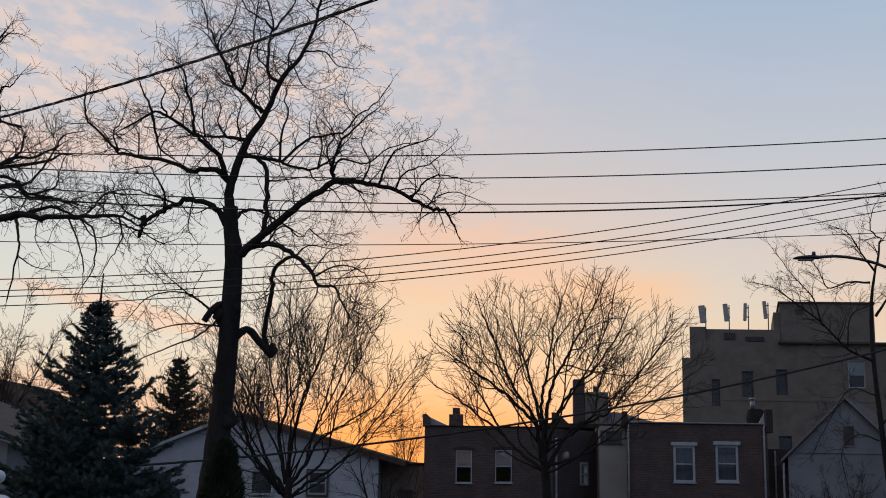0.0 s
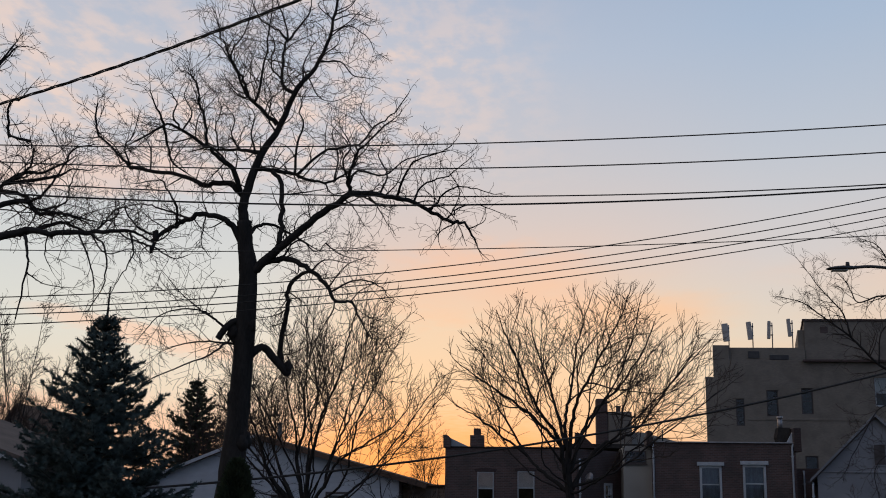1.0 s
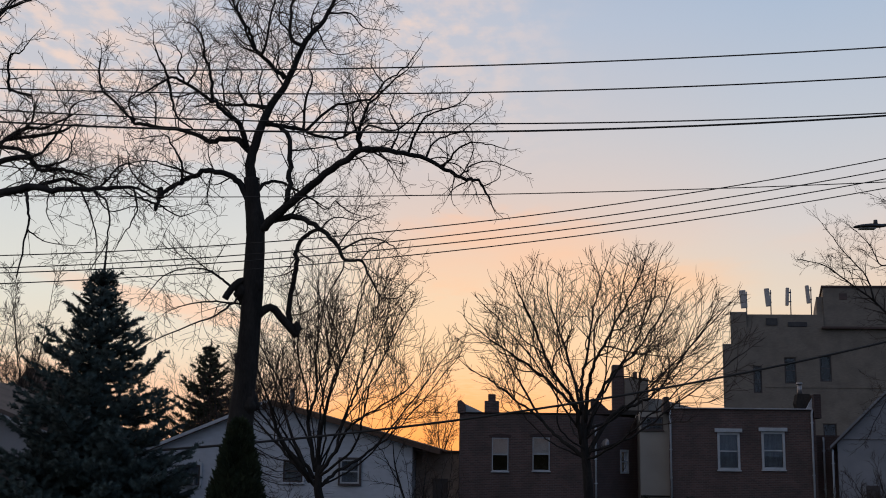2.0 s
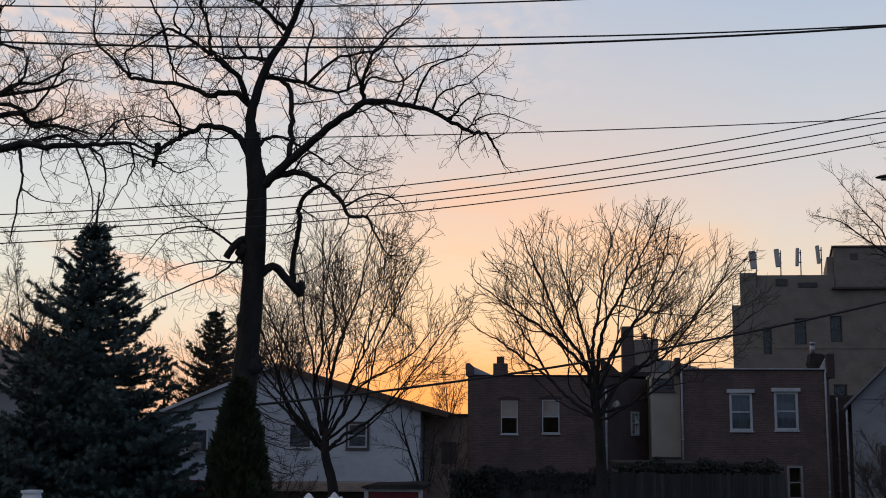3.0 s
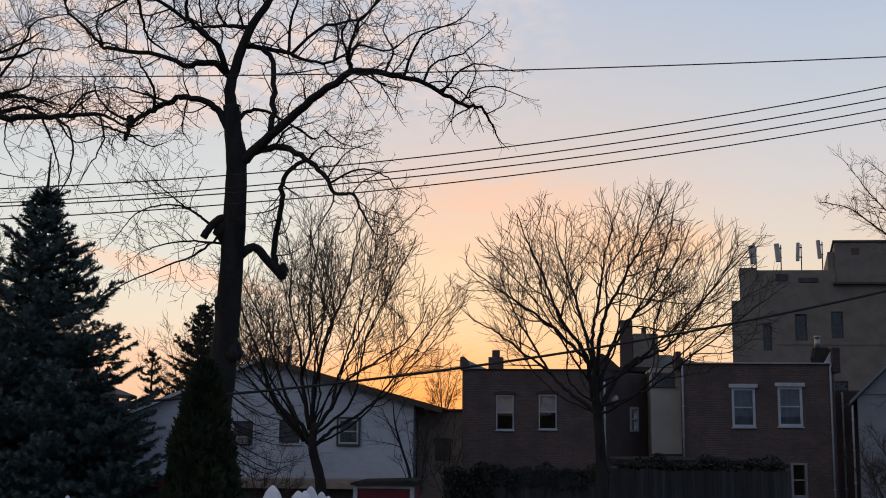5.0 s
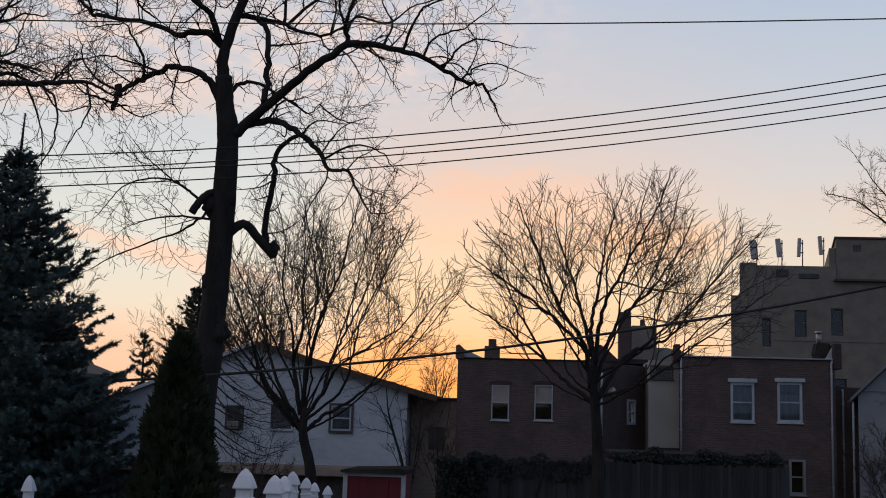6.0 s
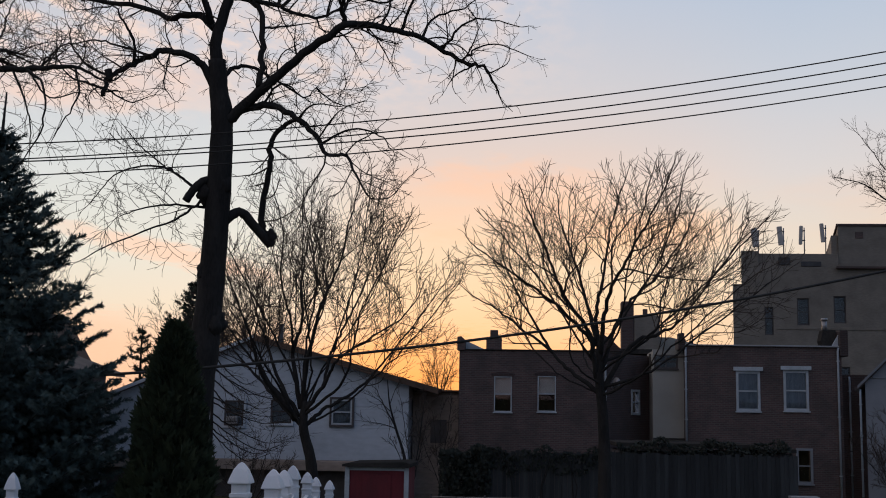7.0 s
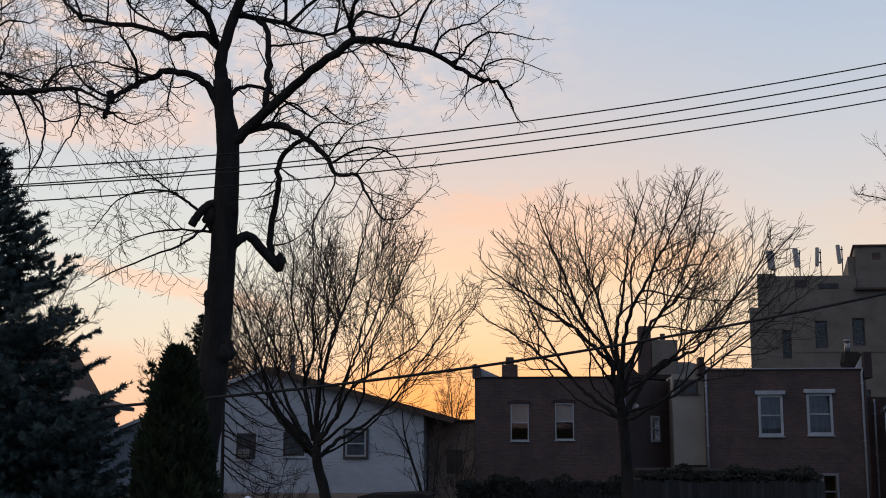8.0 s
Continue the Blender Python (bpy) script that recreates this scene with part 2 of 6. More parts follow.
# gloom of unlit rooms put into the colour; the garage fascia shares it
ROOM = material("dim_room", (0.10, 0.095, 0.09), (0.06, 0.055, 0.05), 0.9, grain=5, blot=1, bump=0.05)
LAWN = material("winter_lawn", (0.055, 0.06, 0.03), (0.10, 0.085, 0.05), 0.95, grain=18, blot=0.35, bump=0.8, spec=0.0)


# ---- mesh helpers ----
def mesh_object(name, verts, faces, mat, smooth=False):
    me = bpy.data.meshes.new(name)
    me.from_pydata(verts, [], faces)
    me.materials.append(mat)
    if smooth:
        me.polygons.foreach_set("use_smooth", [True] * len(me.polygons))
    me.update()
    return new(name, me)


def part(name, bm, mat, parent=None, label="", smooth=False):
    me = bpy.data.meshes.new(name)
    bm.normal_update()
    bm.to_mesh(me)
    bm.free()
    me.materials.append(mat)
    if smooth:
        me.polygons.foreach_set("use_smooth", [True] * len(me.polygons))
    ob = new(name, me)
    if parent is not None:
        ob.parent = parent
    if label:
        tagged(ob, label)
    return ob


def thing(name, place, label, category, group="", kind=""):
    ob = new(name)
    ob.location = place
    ob.empty_display_size = 0.3
    bpy.context.view_layer.update()
    return tagged(ob, label, category, group, kind)


def block(bm, x0, x1, y0, y1, z0, z1, bevel=0.0):
    """An axis-aligned box, its edges chamfered by bevel."""
    r = bmesh.ops.create_cube(bm, size=1.0)
    vs = r["verts"]
    for v in vs:
        v.co = Vector(((x0 + x1) / 2 + v.co.x * (x1 - x0), (y0 + y1) / 2 + v.co.y * (y1 - y0), (z0 + z1) / 2 + v.co.z * (z1 - z0)))
    if bevel:
        es = list({e for v in vs for e in v.link_edges})
        bmesh.ops.bevel(bm, geom=es, offset=bevel, segments=1, affect="EDGES")
    return bm


def boxes(*dims, bevel=0.0):
    bm = bmesh.new()
    for d in dims:
        block(bm, *d, bevel=bevel)
    return bm


def prism(outline, y0, y1):
    """A solid between two upright planes, its outline given as (x, z)."""
    bm = bmesh.new()
    a = [bm.verts.new((x, y0, z)) for x, z in outline]
    b = [bm.verts.new((x, y1, z)) for x, z in outline]
    bm.faces.new(a)
    bm.faces.new(b[::-1])
    for i in range(len(a)):
        j = (i + 1) % len(a)
        bm.faces.new((a[j], a[i], b[i], b[j]))
    bmesh.ops.recalc_face_normals(bm, faces=bm.faces)
    return bm


def pierced(x0, x1, z0, z1, y0, y1, holes):
    """A wall with rectangular openings (x0, x1, z0, z1) that go through it, as one closed mesh."""
    bm = bmesh.new()
    xs = sorted({x0, x1, *[v for h in holes for v in h[:2]]})
    zs = sorted({z0, z1, *[v for h in holes for v in h[2:]]})
    nx, nz = len(xs) - 1, len(zs) - 1

    def solid(i, k):
        if not (0 <= i < nx and 0 <= k < nz):
            return False
        cx, cz = (xs[i] + xs[i + 1]) / 2, (zs[k] + zs[k + 1]) / 2
        return not any(h[0] < cx < h[1] and h[2] < cz < h[3] for h in holes)
    made = {}

    def v(i, k, back):
        if (i, k, back) not in made:
            made[i, k, back] = bm.verts.new((xs[i], y1 if back else y0, zs[k]))
        return made[i, k, back]
    for i in range(nx):
        for k in range(nz):
            if not solid(i, k):
                continue
            bm.faces.new((v(i, k, 0), v(i + 1, k, 0), v(i + 1, k + 1, 0), v(i, k + 1, 0)))
            bm.faces.new((v(i, k + 1, 1), v(i + 1, k + 1, 1), v(i + 1, k, 1), v(i, k, 1)))
            for di, dk, a, b in ((-1, 0, (i, k + 1), (i, k)), (1, 0, (i + 1, k), (i + 1, k + 1)), (0, -1, (i, k), (i + 1, k)), (0, 1, (i + 1, k + 1), (i, k + 1))):
                if not solid(i + di, k + dk):
                    bm.faces.new((v(*a, 0), v(*a, 1), v(*b, 1), v(*b, 0)))
    bmesh.ops.recalc_face_normals(bm, faces=bm.faces)
    return bm


def tube_data(acc, pts, radii, sides=6):
    """Appends a tapered tube along pts to acc = (verts, faces)."""
    verts, faces = acc
    pts = [Vector(p) for p in pts]
    start = len(verts)
    ref = Vector((0.31, 0.87, 0.39))
    n = len(pts)
    ang = [2 * math.pi * k / sides for k in range(sides)]
    cs = [(math.cos(a), math.sin(a)) for a in ang]
    for i, p in enumerate(pts):
        d = (pts[min(i + 1, n - 1)] - pts[max(i - 1, 0)])
        if d.length < 1e-9:
            d = Vector((0, 0, 1))
        d.normalize()
        u = d.cross(ref)
        if u.length < 0.05:
            u = d.cross(Vector((1, 0, 0)))
        u.normalize()
        v = d.cross(u)
        r = radii[i]
        for c, s in cs:
            verts.append(p + u * (r * c) + v * (r * s))
    for i in range(n - 1):
        a = start + i * sides
        for k in range(sides):
            k2 = (k + 1) % sides
            faces.append((a + k, a + k2, a + sides + k2, a + sides + k))
    faces.append(tuple(range(start + sides - 1, start - 1, -1)))
    faces.append(tuple(range(start + (n - 1) * sides, start + n * sides)))


def spline(pts, per=5):
    """Catmull-Rom through pts."""
    p = [Vector(q) for q in pts]
    p = [p[0] * 2 - p[1]] + p + [p[-1] * 2 - p[-2]]
    out = []
    for i in range(1, len(p) - 2):
        for k in range(per):
            t = k / per
            out.append(0.5 * (2 * p[i] + (p[i + 1] - p[i - 1]) * t + (2 * p[i - 1] - 5 * p[i] + 4 * p[i + 1] - p[i + 2]) * t * t
                              + (3 * p[i] - p[i - 1] - 3 * p[i + 1] + p[i + 2]) * t ** 3))
    out.append(p[-2])
    return out


def tube(name, pts, radii, mat, parent=None, sides=8, label=""):
    acc = ([], [])
    tube_data(acc, pts, radii if isinstance(radii, (list, tuple)) else [radii] * len(pts), sides)
    ob = mesh_object(name, acc[0], acc[1], mat, True)
    if parent is not None:
        ob.parent = parent
    if label:
        tagged(ob, label)
    return ob


def local(ob, parent):
    """Keeps a part that was built in world metres where it is, under its thing."""
    ob.parent = parent
    ob.matrix_parent_inverse = Matrix.Translation(parent.location).inverted()
    return ob


def ground_height(y):
    if y < 34:
        return 2.31 - 0.068 * max(y, -60)
    return 0.0


# ---- ground ----
def build_ground():
    ys = [-300, -60, -20, 0, 6, 12, 18, 24, 30, 34, 38, 60, 120, 300, 1200, 4000]
    xs = [-2500, -400, -80, -30, -10, 0, 10, 30, 80, 400, 2500]
    verts = [(x, y, ground_height(y)) for y in ys for x in xs]
    w = len(xs)
    faces = [(j * w + i, j * w + i + 1, (j + 1) * w + i + 1, (j + 1) * w + i) for j in range(len(ys) - 1) for i in range(w - 1)]
    g = mesh_object("ground", verts, faces, LAWN)
    tagged(g, "dull winter lawn sloping down to the houses", "ground", kind="structure")


build_ground()


# ---- houses ----
def sash_window(parent, x0, x1, z0, z1, y, frame_mat=TRIM, wide=0.07, header=False, blind=0.0, label=""):
    """A double-hung window set in an opening whose outer face lies at y."""
    zm = (z0 + z1) / 2
    w = part("window", boxes((x0, x0 + wide, y - 0.03, y + 0.12, z0, z1), (x1 - wide, x1, y - 0.03, y + 0.12, z0, z1),
                             (x0 + wide, x1 - wide, y - 0.03, y + 0.12, z1 - wide, z1), (x0 + wide, x1 - wide, y - 0.03, y + 0.12, z0, z0 + wide), bevel=0.006),
             frame_mat, label=label)
    local(w, parent)
    kids = [part("sash_rail", boxes((x0 + wide, x1 - wide, y + 0.0, y + 0.08, zm - 0.03, zm + 0.03), bevel=0.005), frame_mat, w),
            part("sill", boxes((x0 - 0.04, x1 + 0.04, y - 0.08, y + 0.02, z0 - 0.06, z0 - 0.003), bevel=0.008), frame_mat, w),
            part("pane", boxes((x0 + wide, x1 - wide, y + 0.045, y + 0.052, zm + 0.03, z1 - wide)), GLASS, w),
            part("pane", boxes((x0 + wide, x1 - wide, y + 0.025, y + 0.032, z0 + wide, zm - 0.03)), GLASS, w)]
    if header:
        kids.append(part("header", boxes((x0 - 0.11, x1 + 0.11, y - 0.12, y - 0.004, z1 + 0.004, z1 + 0.17), bevel=0.01), frame_mat, w, "white metal awning header"))
    if blind > 0.9:
        kids.append(part("curtain", boxes((x0 + wide, x1 - wide, y + 0.14, y + 0.15, z0 + wide, z1 - wide)), CURTAIN_SKY, w, "curtain behind the glass, tinted grey-blue for reflected sky"))
    elif blind:
        kids.append(part("blind", boxes((x0 + wide, x1 - wide, y + 0.085, y + 0.095, z1 - blind * (z1 - z0), z1 - wide)), BLIND, w, "pale drawn roller blind"))
    # added dark sheet standing for the unlit room behind the glass
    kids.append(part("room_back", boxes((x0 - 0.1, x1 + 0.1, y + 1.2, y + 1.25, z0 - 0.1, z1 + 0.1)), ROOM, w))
    return w


def downpipe(parent, x, y, z0, z1, bend=0.0):
    pts = [(x, y, z0), (x, y, z1 - 0.35), (x, y, z1 - 0.2), (x + bend, y + 0.05, z1)]
    p = tube("downpipe", pts, 0.045, TRIM, sides=8, label="white painted downpipe")
    local(p, parent)
    for z in (z0 + 1.1, (z0 + z1) / 2 + 0.3, z1 - 0.6):
        c = part("bracket", boxes((x - 0.06, x + 0.06, y - 0.05, y + 0.1, z - 0.02, z + 0.02)), TRIM, p)
    return p


def brick_house_left():
    h = thing("brick_row_house", (2.1, 57.5, 0), "two-storey red brick row house with a flat roof and party-wall parapet", "house")
    wins = [(0.52, 1.27, 3.78, 5.27), (2.36, 3.13, 3.82, 5.31)]
    local(part("wall", pierced(-0.97, 5.05, 0, 6.36, 57.5, 57.8, wins), BRICK), h)
    local(part("side_wall", boxes((-0.97, -0.67, 57.8, 72, 0, 6.36)), BRICK), h)
    # the wing's flank runs back askew to the light well
    bm = bmesh.new()
    a, b = (5.05, 57.5), (7.46, 60.5)
    d = Vector((b[0] - a[0], b[1] - a[1], 0)).normalized()
    n = Vector((-d.y, d.x, 0)) * 0.3
    def skew(s0, s1, z0, z1):
        p0, p1 = Vector((*a, 0)) + d * s0, Vector((*a, 0)) + d * s1
        base = [p0, p1, p1 + n, p0 + n]
        lo = [bm.verts.new((q.x, q.y, z0)) for q in base]
        hi = [bm.verts.new((q.x, q.y, z1)) for q in base]
        bm.faces.new(lo[::-1]); bm.faces.new(hi)
        for i in range(4):
            j = (i + 1) % 4
            bm.faces.new((lo[i], lo[j], hi[j], hi[i]))
    skew(0.0, 2.15, 0, 6.36); skew(2.8, 3.76, 0, 6.36); skew(2.15, 2.8, 0, 3.75); skew(2.15, 2.8, 4.85, 6.36)
    local(part("flank_wall", bm, BRICK_DARK), h)
    fw = bmesh.new()
    for s0, s1, z0, z1 in ((2.15, 2.23, 3.75, 4.85), (2.72, 2.8, 3.75, 4.85), (2.23, 2.72, 3.75, 3.85), (2.23, 2.72, 4.75, 4.85), (2.23, 2.72, 4.27, 4.33)):
        p0, p1 = Vector((*a, 0)) + d * s0, Vector((*a, 0)) + d * s1
        base = [p0 - n * 0.15, p1 - n * 0.15, p1 + n * 0.5, p0 + n * 0.5]
        lo = [fw.verts.new((q.x, q.y, z0)) for q in base]
        hi = [fw.verts.new((q.x, q.y, z1)) for q in base]
        fw.faces.new(lo[::-1]); fw.faces.new(hi)
        for i in range(4):
            j = (i + 1) % 4
            fw.faces.new((lo[i], lo[j], hi[j], hi[i]))
    win = local(part("window", fw, TRIM, label="white framed side window"), h)
    p0, p1 = Vector((*a, 0)) + d * 2.23, Vector((*a, 0)) + d * 2.72
    fg = bmesh.new()
    fg.faces.new([fg.verts.new((q.x, q.y, z)) for q, z in ((p0 + n * 0.2, 3.85), (p1 + n * 0.2, 3.85), (p1 + n * 0.2, 4.75), (p0 + n * 0.2, 4.75))])
    r = bmesh.ops.extrude_face_region(fg, geom=fg.faces[:])
    for v in [g for g in r["geom"] if isinstance(g, bmesh.types.BMVert)]:
        v.co += n * 0.03
    part("pane", fg, GLASS, win)
    local(part("roof", prism([(-0.66, 6.1), (5.0, 6.1), (5.0, 6.2), (-0.66, 6.2)], 57.8, 66), TAR), h)
    local(part("coping", boxes((-0.72, 5.1, 57.44, 57.84, 6.364, 6.42), bevel=0.012), TAR), h)
    local(part("parapet", prism([(-1.06, 6.366), (-0.73, 6.366), (-0.73, 6.80), (-0.9, 6.95), (-1.06, 6.92)], 57.35, 58.2), BRICK), h)
    local(part("parapet", prism([(5.02, 6.43), (6.0, 6.43), (5.45, 6.95), (5.15, 7.14), (5.02, 7.1)], 58.0, 58.4), BRICK_DARKEST), h)
    local(part("flashing", prism([(-0.72, 6.425), (0.10, 6.425), (-0.72, 6.80)], 57.9, 58.0), TRIM, label="pale sloping parapet flashing"), h)
    ch = local(part("chimney", boxes((0.14, 0.80, 58.2, 58.8, 6.2, 6.98), bevel=0.015), BRICK), h)
    part("chimney_cap", boxes((0.30, 0.64, 58.35, 58.65, 6.984, 7.3), bevel=0.02), BRICK_DARK, ch)
    for x0, x1, z0, z1 in wins:
        # the pale blind also paints the sky's reflection in the upper sash
        sash_window(h, x0, x1, z0, z1, 57.5, wide=0.045, blind=0.52, label="sash window with a blind that stands for reflected sky above")
        local(part("lintel", prism([(x0 - 0.1, z1 + 0.004), (x1 + 0.1, z1 + 0.004), (x1 + 0.14, z1 + 0.12), ((x0 + x1) / 2, z1 + 0.2), (x0 - 0.14, z1 + 0.12)], 57.46, 57.497), BRICK_DARKEST, label="dark segmental brick arch"), h)
    downpipe(h, 5.2, 57.40, 2.2, 5.9)
    c, ax = Vector((5.66, 57.1, 5.0)), Vector((-0.75, -0.6, 0.25)).normalized()
    dish = local(tube("satellite_dish", [c, c + ax * 0.03, c + ax * 0.05, c + ax * 0.09, c + ax * 0.08, c + ax * 0.045], [0.05, 0.14, 0.2, 0.27, 0.265, 0.16], METAL_GREY, sides=20, label="dull grey satellite dish"), h)
    tube("bracket", [tuple(c), (5.6, 57.3, 4.85), (5.45, 57.62, 4.8)], 0.02, METAL_DARK, dish)
    tube("feed_arm", [tuple(c + ax * 0.06 - Vector((0, 0, 0.25))), tuple(c + ax * 0.34 - Vector((0, 0, 0.06)))], 0.012, METAL_DARK, dish)
    return h


def rear_block():
    """The taller front range of the row, behind the light well."""
    h = thing("row_house_front_range", (8.0, 70, 0), "tan stucco light-well wall with brick chimney stacks behind", "house")
    win = (7.31, 8.30, 5.73, 6.32)
    local(part("wall", pierced(7.25, 8.545, 0, 6.54, 58.2, 58.5, [win]), STUCCO_TAN, label="tan stucco light-well wall"), h)
    sash = sash_window(h, *win[:2], *win[2:], 58.2, frame_mat=TRIM_DARK, wide=0.06, label="small dark framed window")
    part("mullion", boxes((7.78, 7.84, 58.2, 58.28, 5.79, 6.26)), TRIM_DARK, sash)
    # two added, hidden walls that keep the low sun out of the gap
    local(part("gap_sun_block", boxes((7.29, 7.60, 58.52, 61.2, 0, 6.5)), STUCCO_TAN), h)
    local(part("rear_sun_block", boxes((7.61, 8.54, 60.9, 61.2, 0, 6.5)), STUCCO_TAN), h)
    local(part("band", boxes((7.25, 8.545, 58.13, 58.196, 2.74, 2.81)), TAR), h)
    local(part("roof", boxes((5.0, 15.2, 66.35, 78, 6.8, 7.03), (7.4, 8.5, 58.52, 66.3, 6.4, 6.5)), TAR), h)
    local(part("chimney", boxes((6.62, 7.25, 67.8, 68.6, 7.0, 9.55), bevel=0.04), BRICK_DARK), h)
    local(part("chimney", boxes((7.27, 8.55, 67.8, 69.2, 7.0, 8.85), bevel=0.03), BRICK_TAN), h)
    local(part("chimney_pot", boxes((7.75, 7.98, 68.2, 68.5, 8.84, 9.2), bevel=0.02), BRICK_DARK), h)
    local(part("bulkhead", prism([(8.6, 7.03), (11.6, 7.03), (11.4, 7.2), (9.2, 7.78), (8.6, 7.78)], 68.5, 72), STUCCO_TAN, label="pale sloped roof bulkhead"), h)
    local(tube("vent_pipe", [(10.2, 68, 7.0), (10.2, 68, 7.9)], 0.04, METAL_DARK), h)


def brick_house_right():
    h = thing("brick_row_house", (11.7, 57.5, 0), "two-storey red brick row house with white-framed windows", "house")
    wins = [(10.61, 11.60, 3.98, 5.64), (12.55, 13.58, 4.02, 5.70)]
    low = (13.0, 13.68, 1.05, 2.5)
    local(part("wall", pierced(8.55, 14.95, 0, 6.66, 57.5, 57.8, wins + [low]), BRICK), h)
    local(part("side_wall", boxes((8.55, 8.85, 57.8, 66, 0, 6.66)), BRICK_DARK), h)
    local(part("side_wall", boxes((14.65, 14.95, 57.8, 72, 0, 6.66)), BRICK), h)
    local(part("rear_wing", boxes((14.96, 16.3, 58.6, 60, 0, 5.6)), BRICK_DARK), h)
    local(part("roof", boxes((8.86, 14.64, 57.81, 66, 6.4, 6.5)), TAR), h)
    local(part("cornice", boxes((8.5, 14.86, 57.40, 57.84, 6.664, 6.73), bevel=0.015), METAL_GREY, label="thin grey metal roof edge"), h)
    local(part("parapet", boxes((8.24, 8.545, 57.4, 58.6, 6.5, 6.95), (8.28, 8.5, 57.42, 58.2, 6.95, 7.2), bevel=0.02), BRICK_DARKEST), h)
    local(part("parapet", boxes((14.87, 15.2, 57.35, 58.3, 6.3, 7.38), bevel=0.02), BRICK_DARKEST), h)
    local(part("flashing", prism([(14.60, 6.74), (14.86, 6.74), (14.86, 7.2)], 57.6, 57.7), TRIM, label="pale parapet flashing"), h)
    vent = local(part("roof_vent", prism([(14.22, 6.98), (14.32, 7.42), (14.84, 7.42), (14.84, 6.9), (14.6, 6.72), (14.3, 6.72)], 57.9, 58.6), TAR, label="dark metal roof vent"), h)
    tube("flue", [(14.47, 58.25, 7.42), (14.47, 58.25, 7.85)], 0.11, METAL_GREY, vent)
    tube("flue_cap", [(14.47, 58.25, 7.86), (14.47, 58.25, 7.95)], [0.16, 0.13], METAL_GREY, vent)
    for x0, x1, z0, z1 in wins:
        sash_window(h, x0, x1, z0, z1, 57.5, wide=0.105, header=True, blind=0.95, label="white framed sash window")
    sash_window(h, *low[:2], *low[2:], 57.5, frame_mat=SIDING_GREY, wide=0.10, label="dull pale framed ground-floor window")
    downpipe(h, 8.54, 57.42, 2.5, 6.6)
    downpipe(h, 14.78, 57.42, 0.3, 6.7, 0.06)
    downpipe(h, 15.5, 58.5, 0.3, 5.5)


def lap_siding(wall, outline_at, z0, z1, y, mat, pitch=0.115):
    """Boards that lap downwards, each a piece of its own under the wall: outline_at(z) gives the wall's (x0, x1) at a height."""
    z = z0
    while z < z1 - 1e-6:
        zt = min(z + pitch, z1)
        (a0, a1), (b0, b1) = outline_at(z), outline_at(zt)
        if b1 - b0 < 0.02:
            break
        verts = [(a0, y - 0.034, z), (a1, y - 0.034, z), (b1, y - 0.004, zt), (b0, y - 0.004, zt), (a0, y, z), (a1, y, z), (b1, y, zt), (b0, y, zt)]
        faces = [(0, 1, 2, 3), (4, 5, 1, 0), (1, 5, 6, 2), (4, 0, 3, 7), (3, 2, 6, 7), (5, 4, 7, 6)]
        board = mesh_object("siding_board", verts, faces, mat)
        board.parent = wall
        z = zt


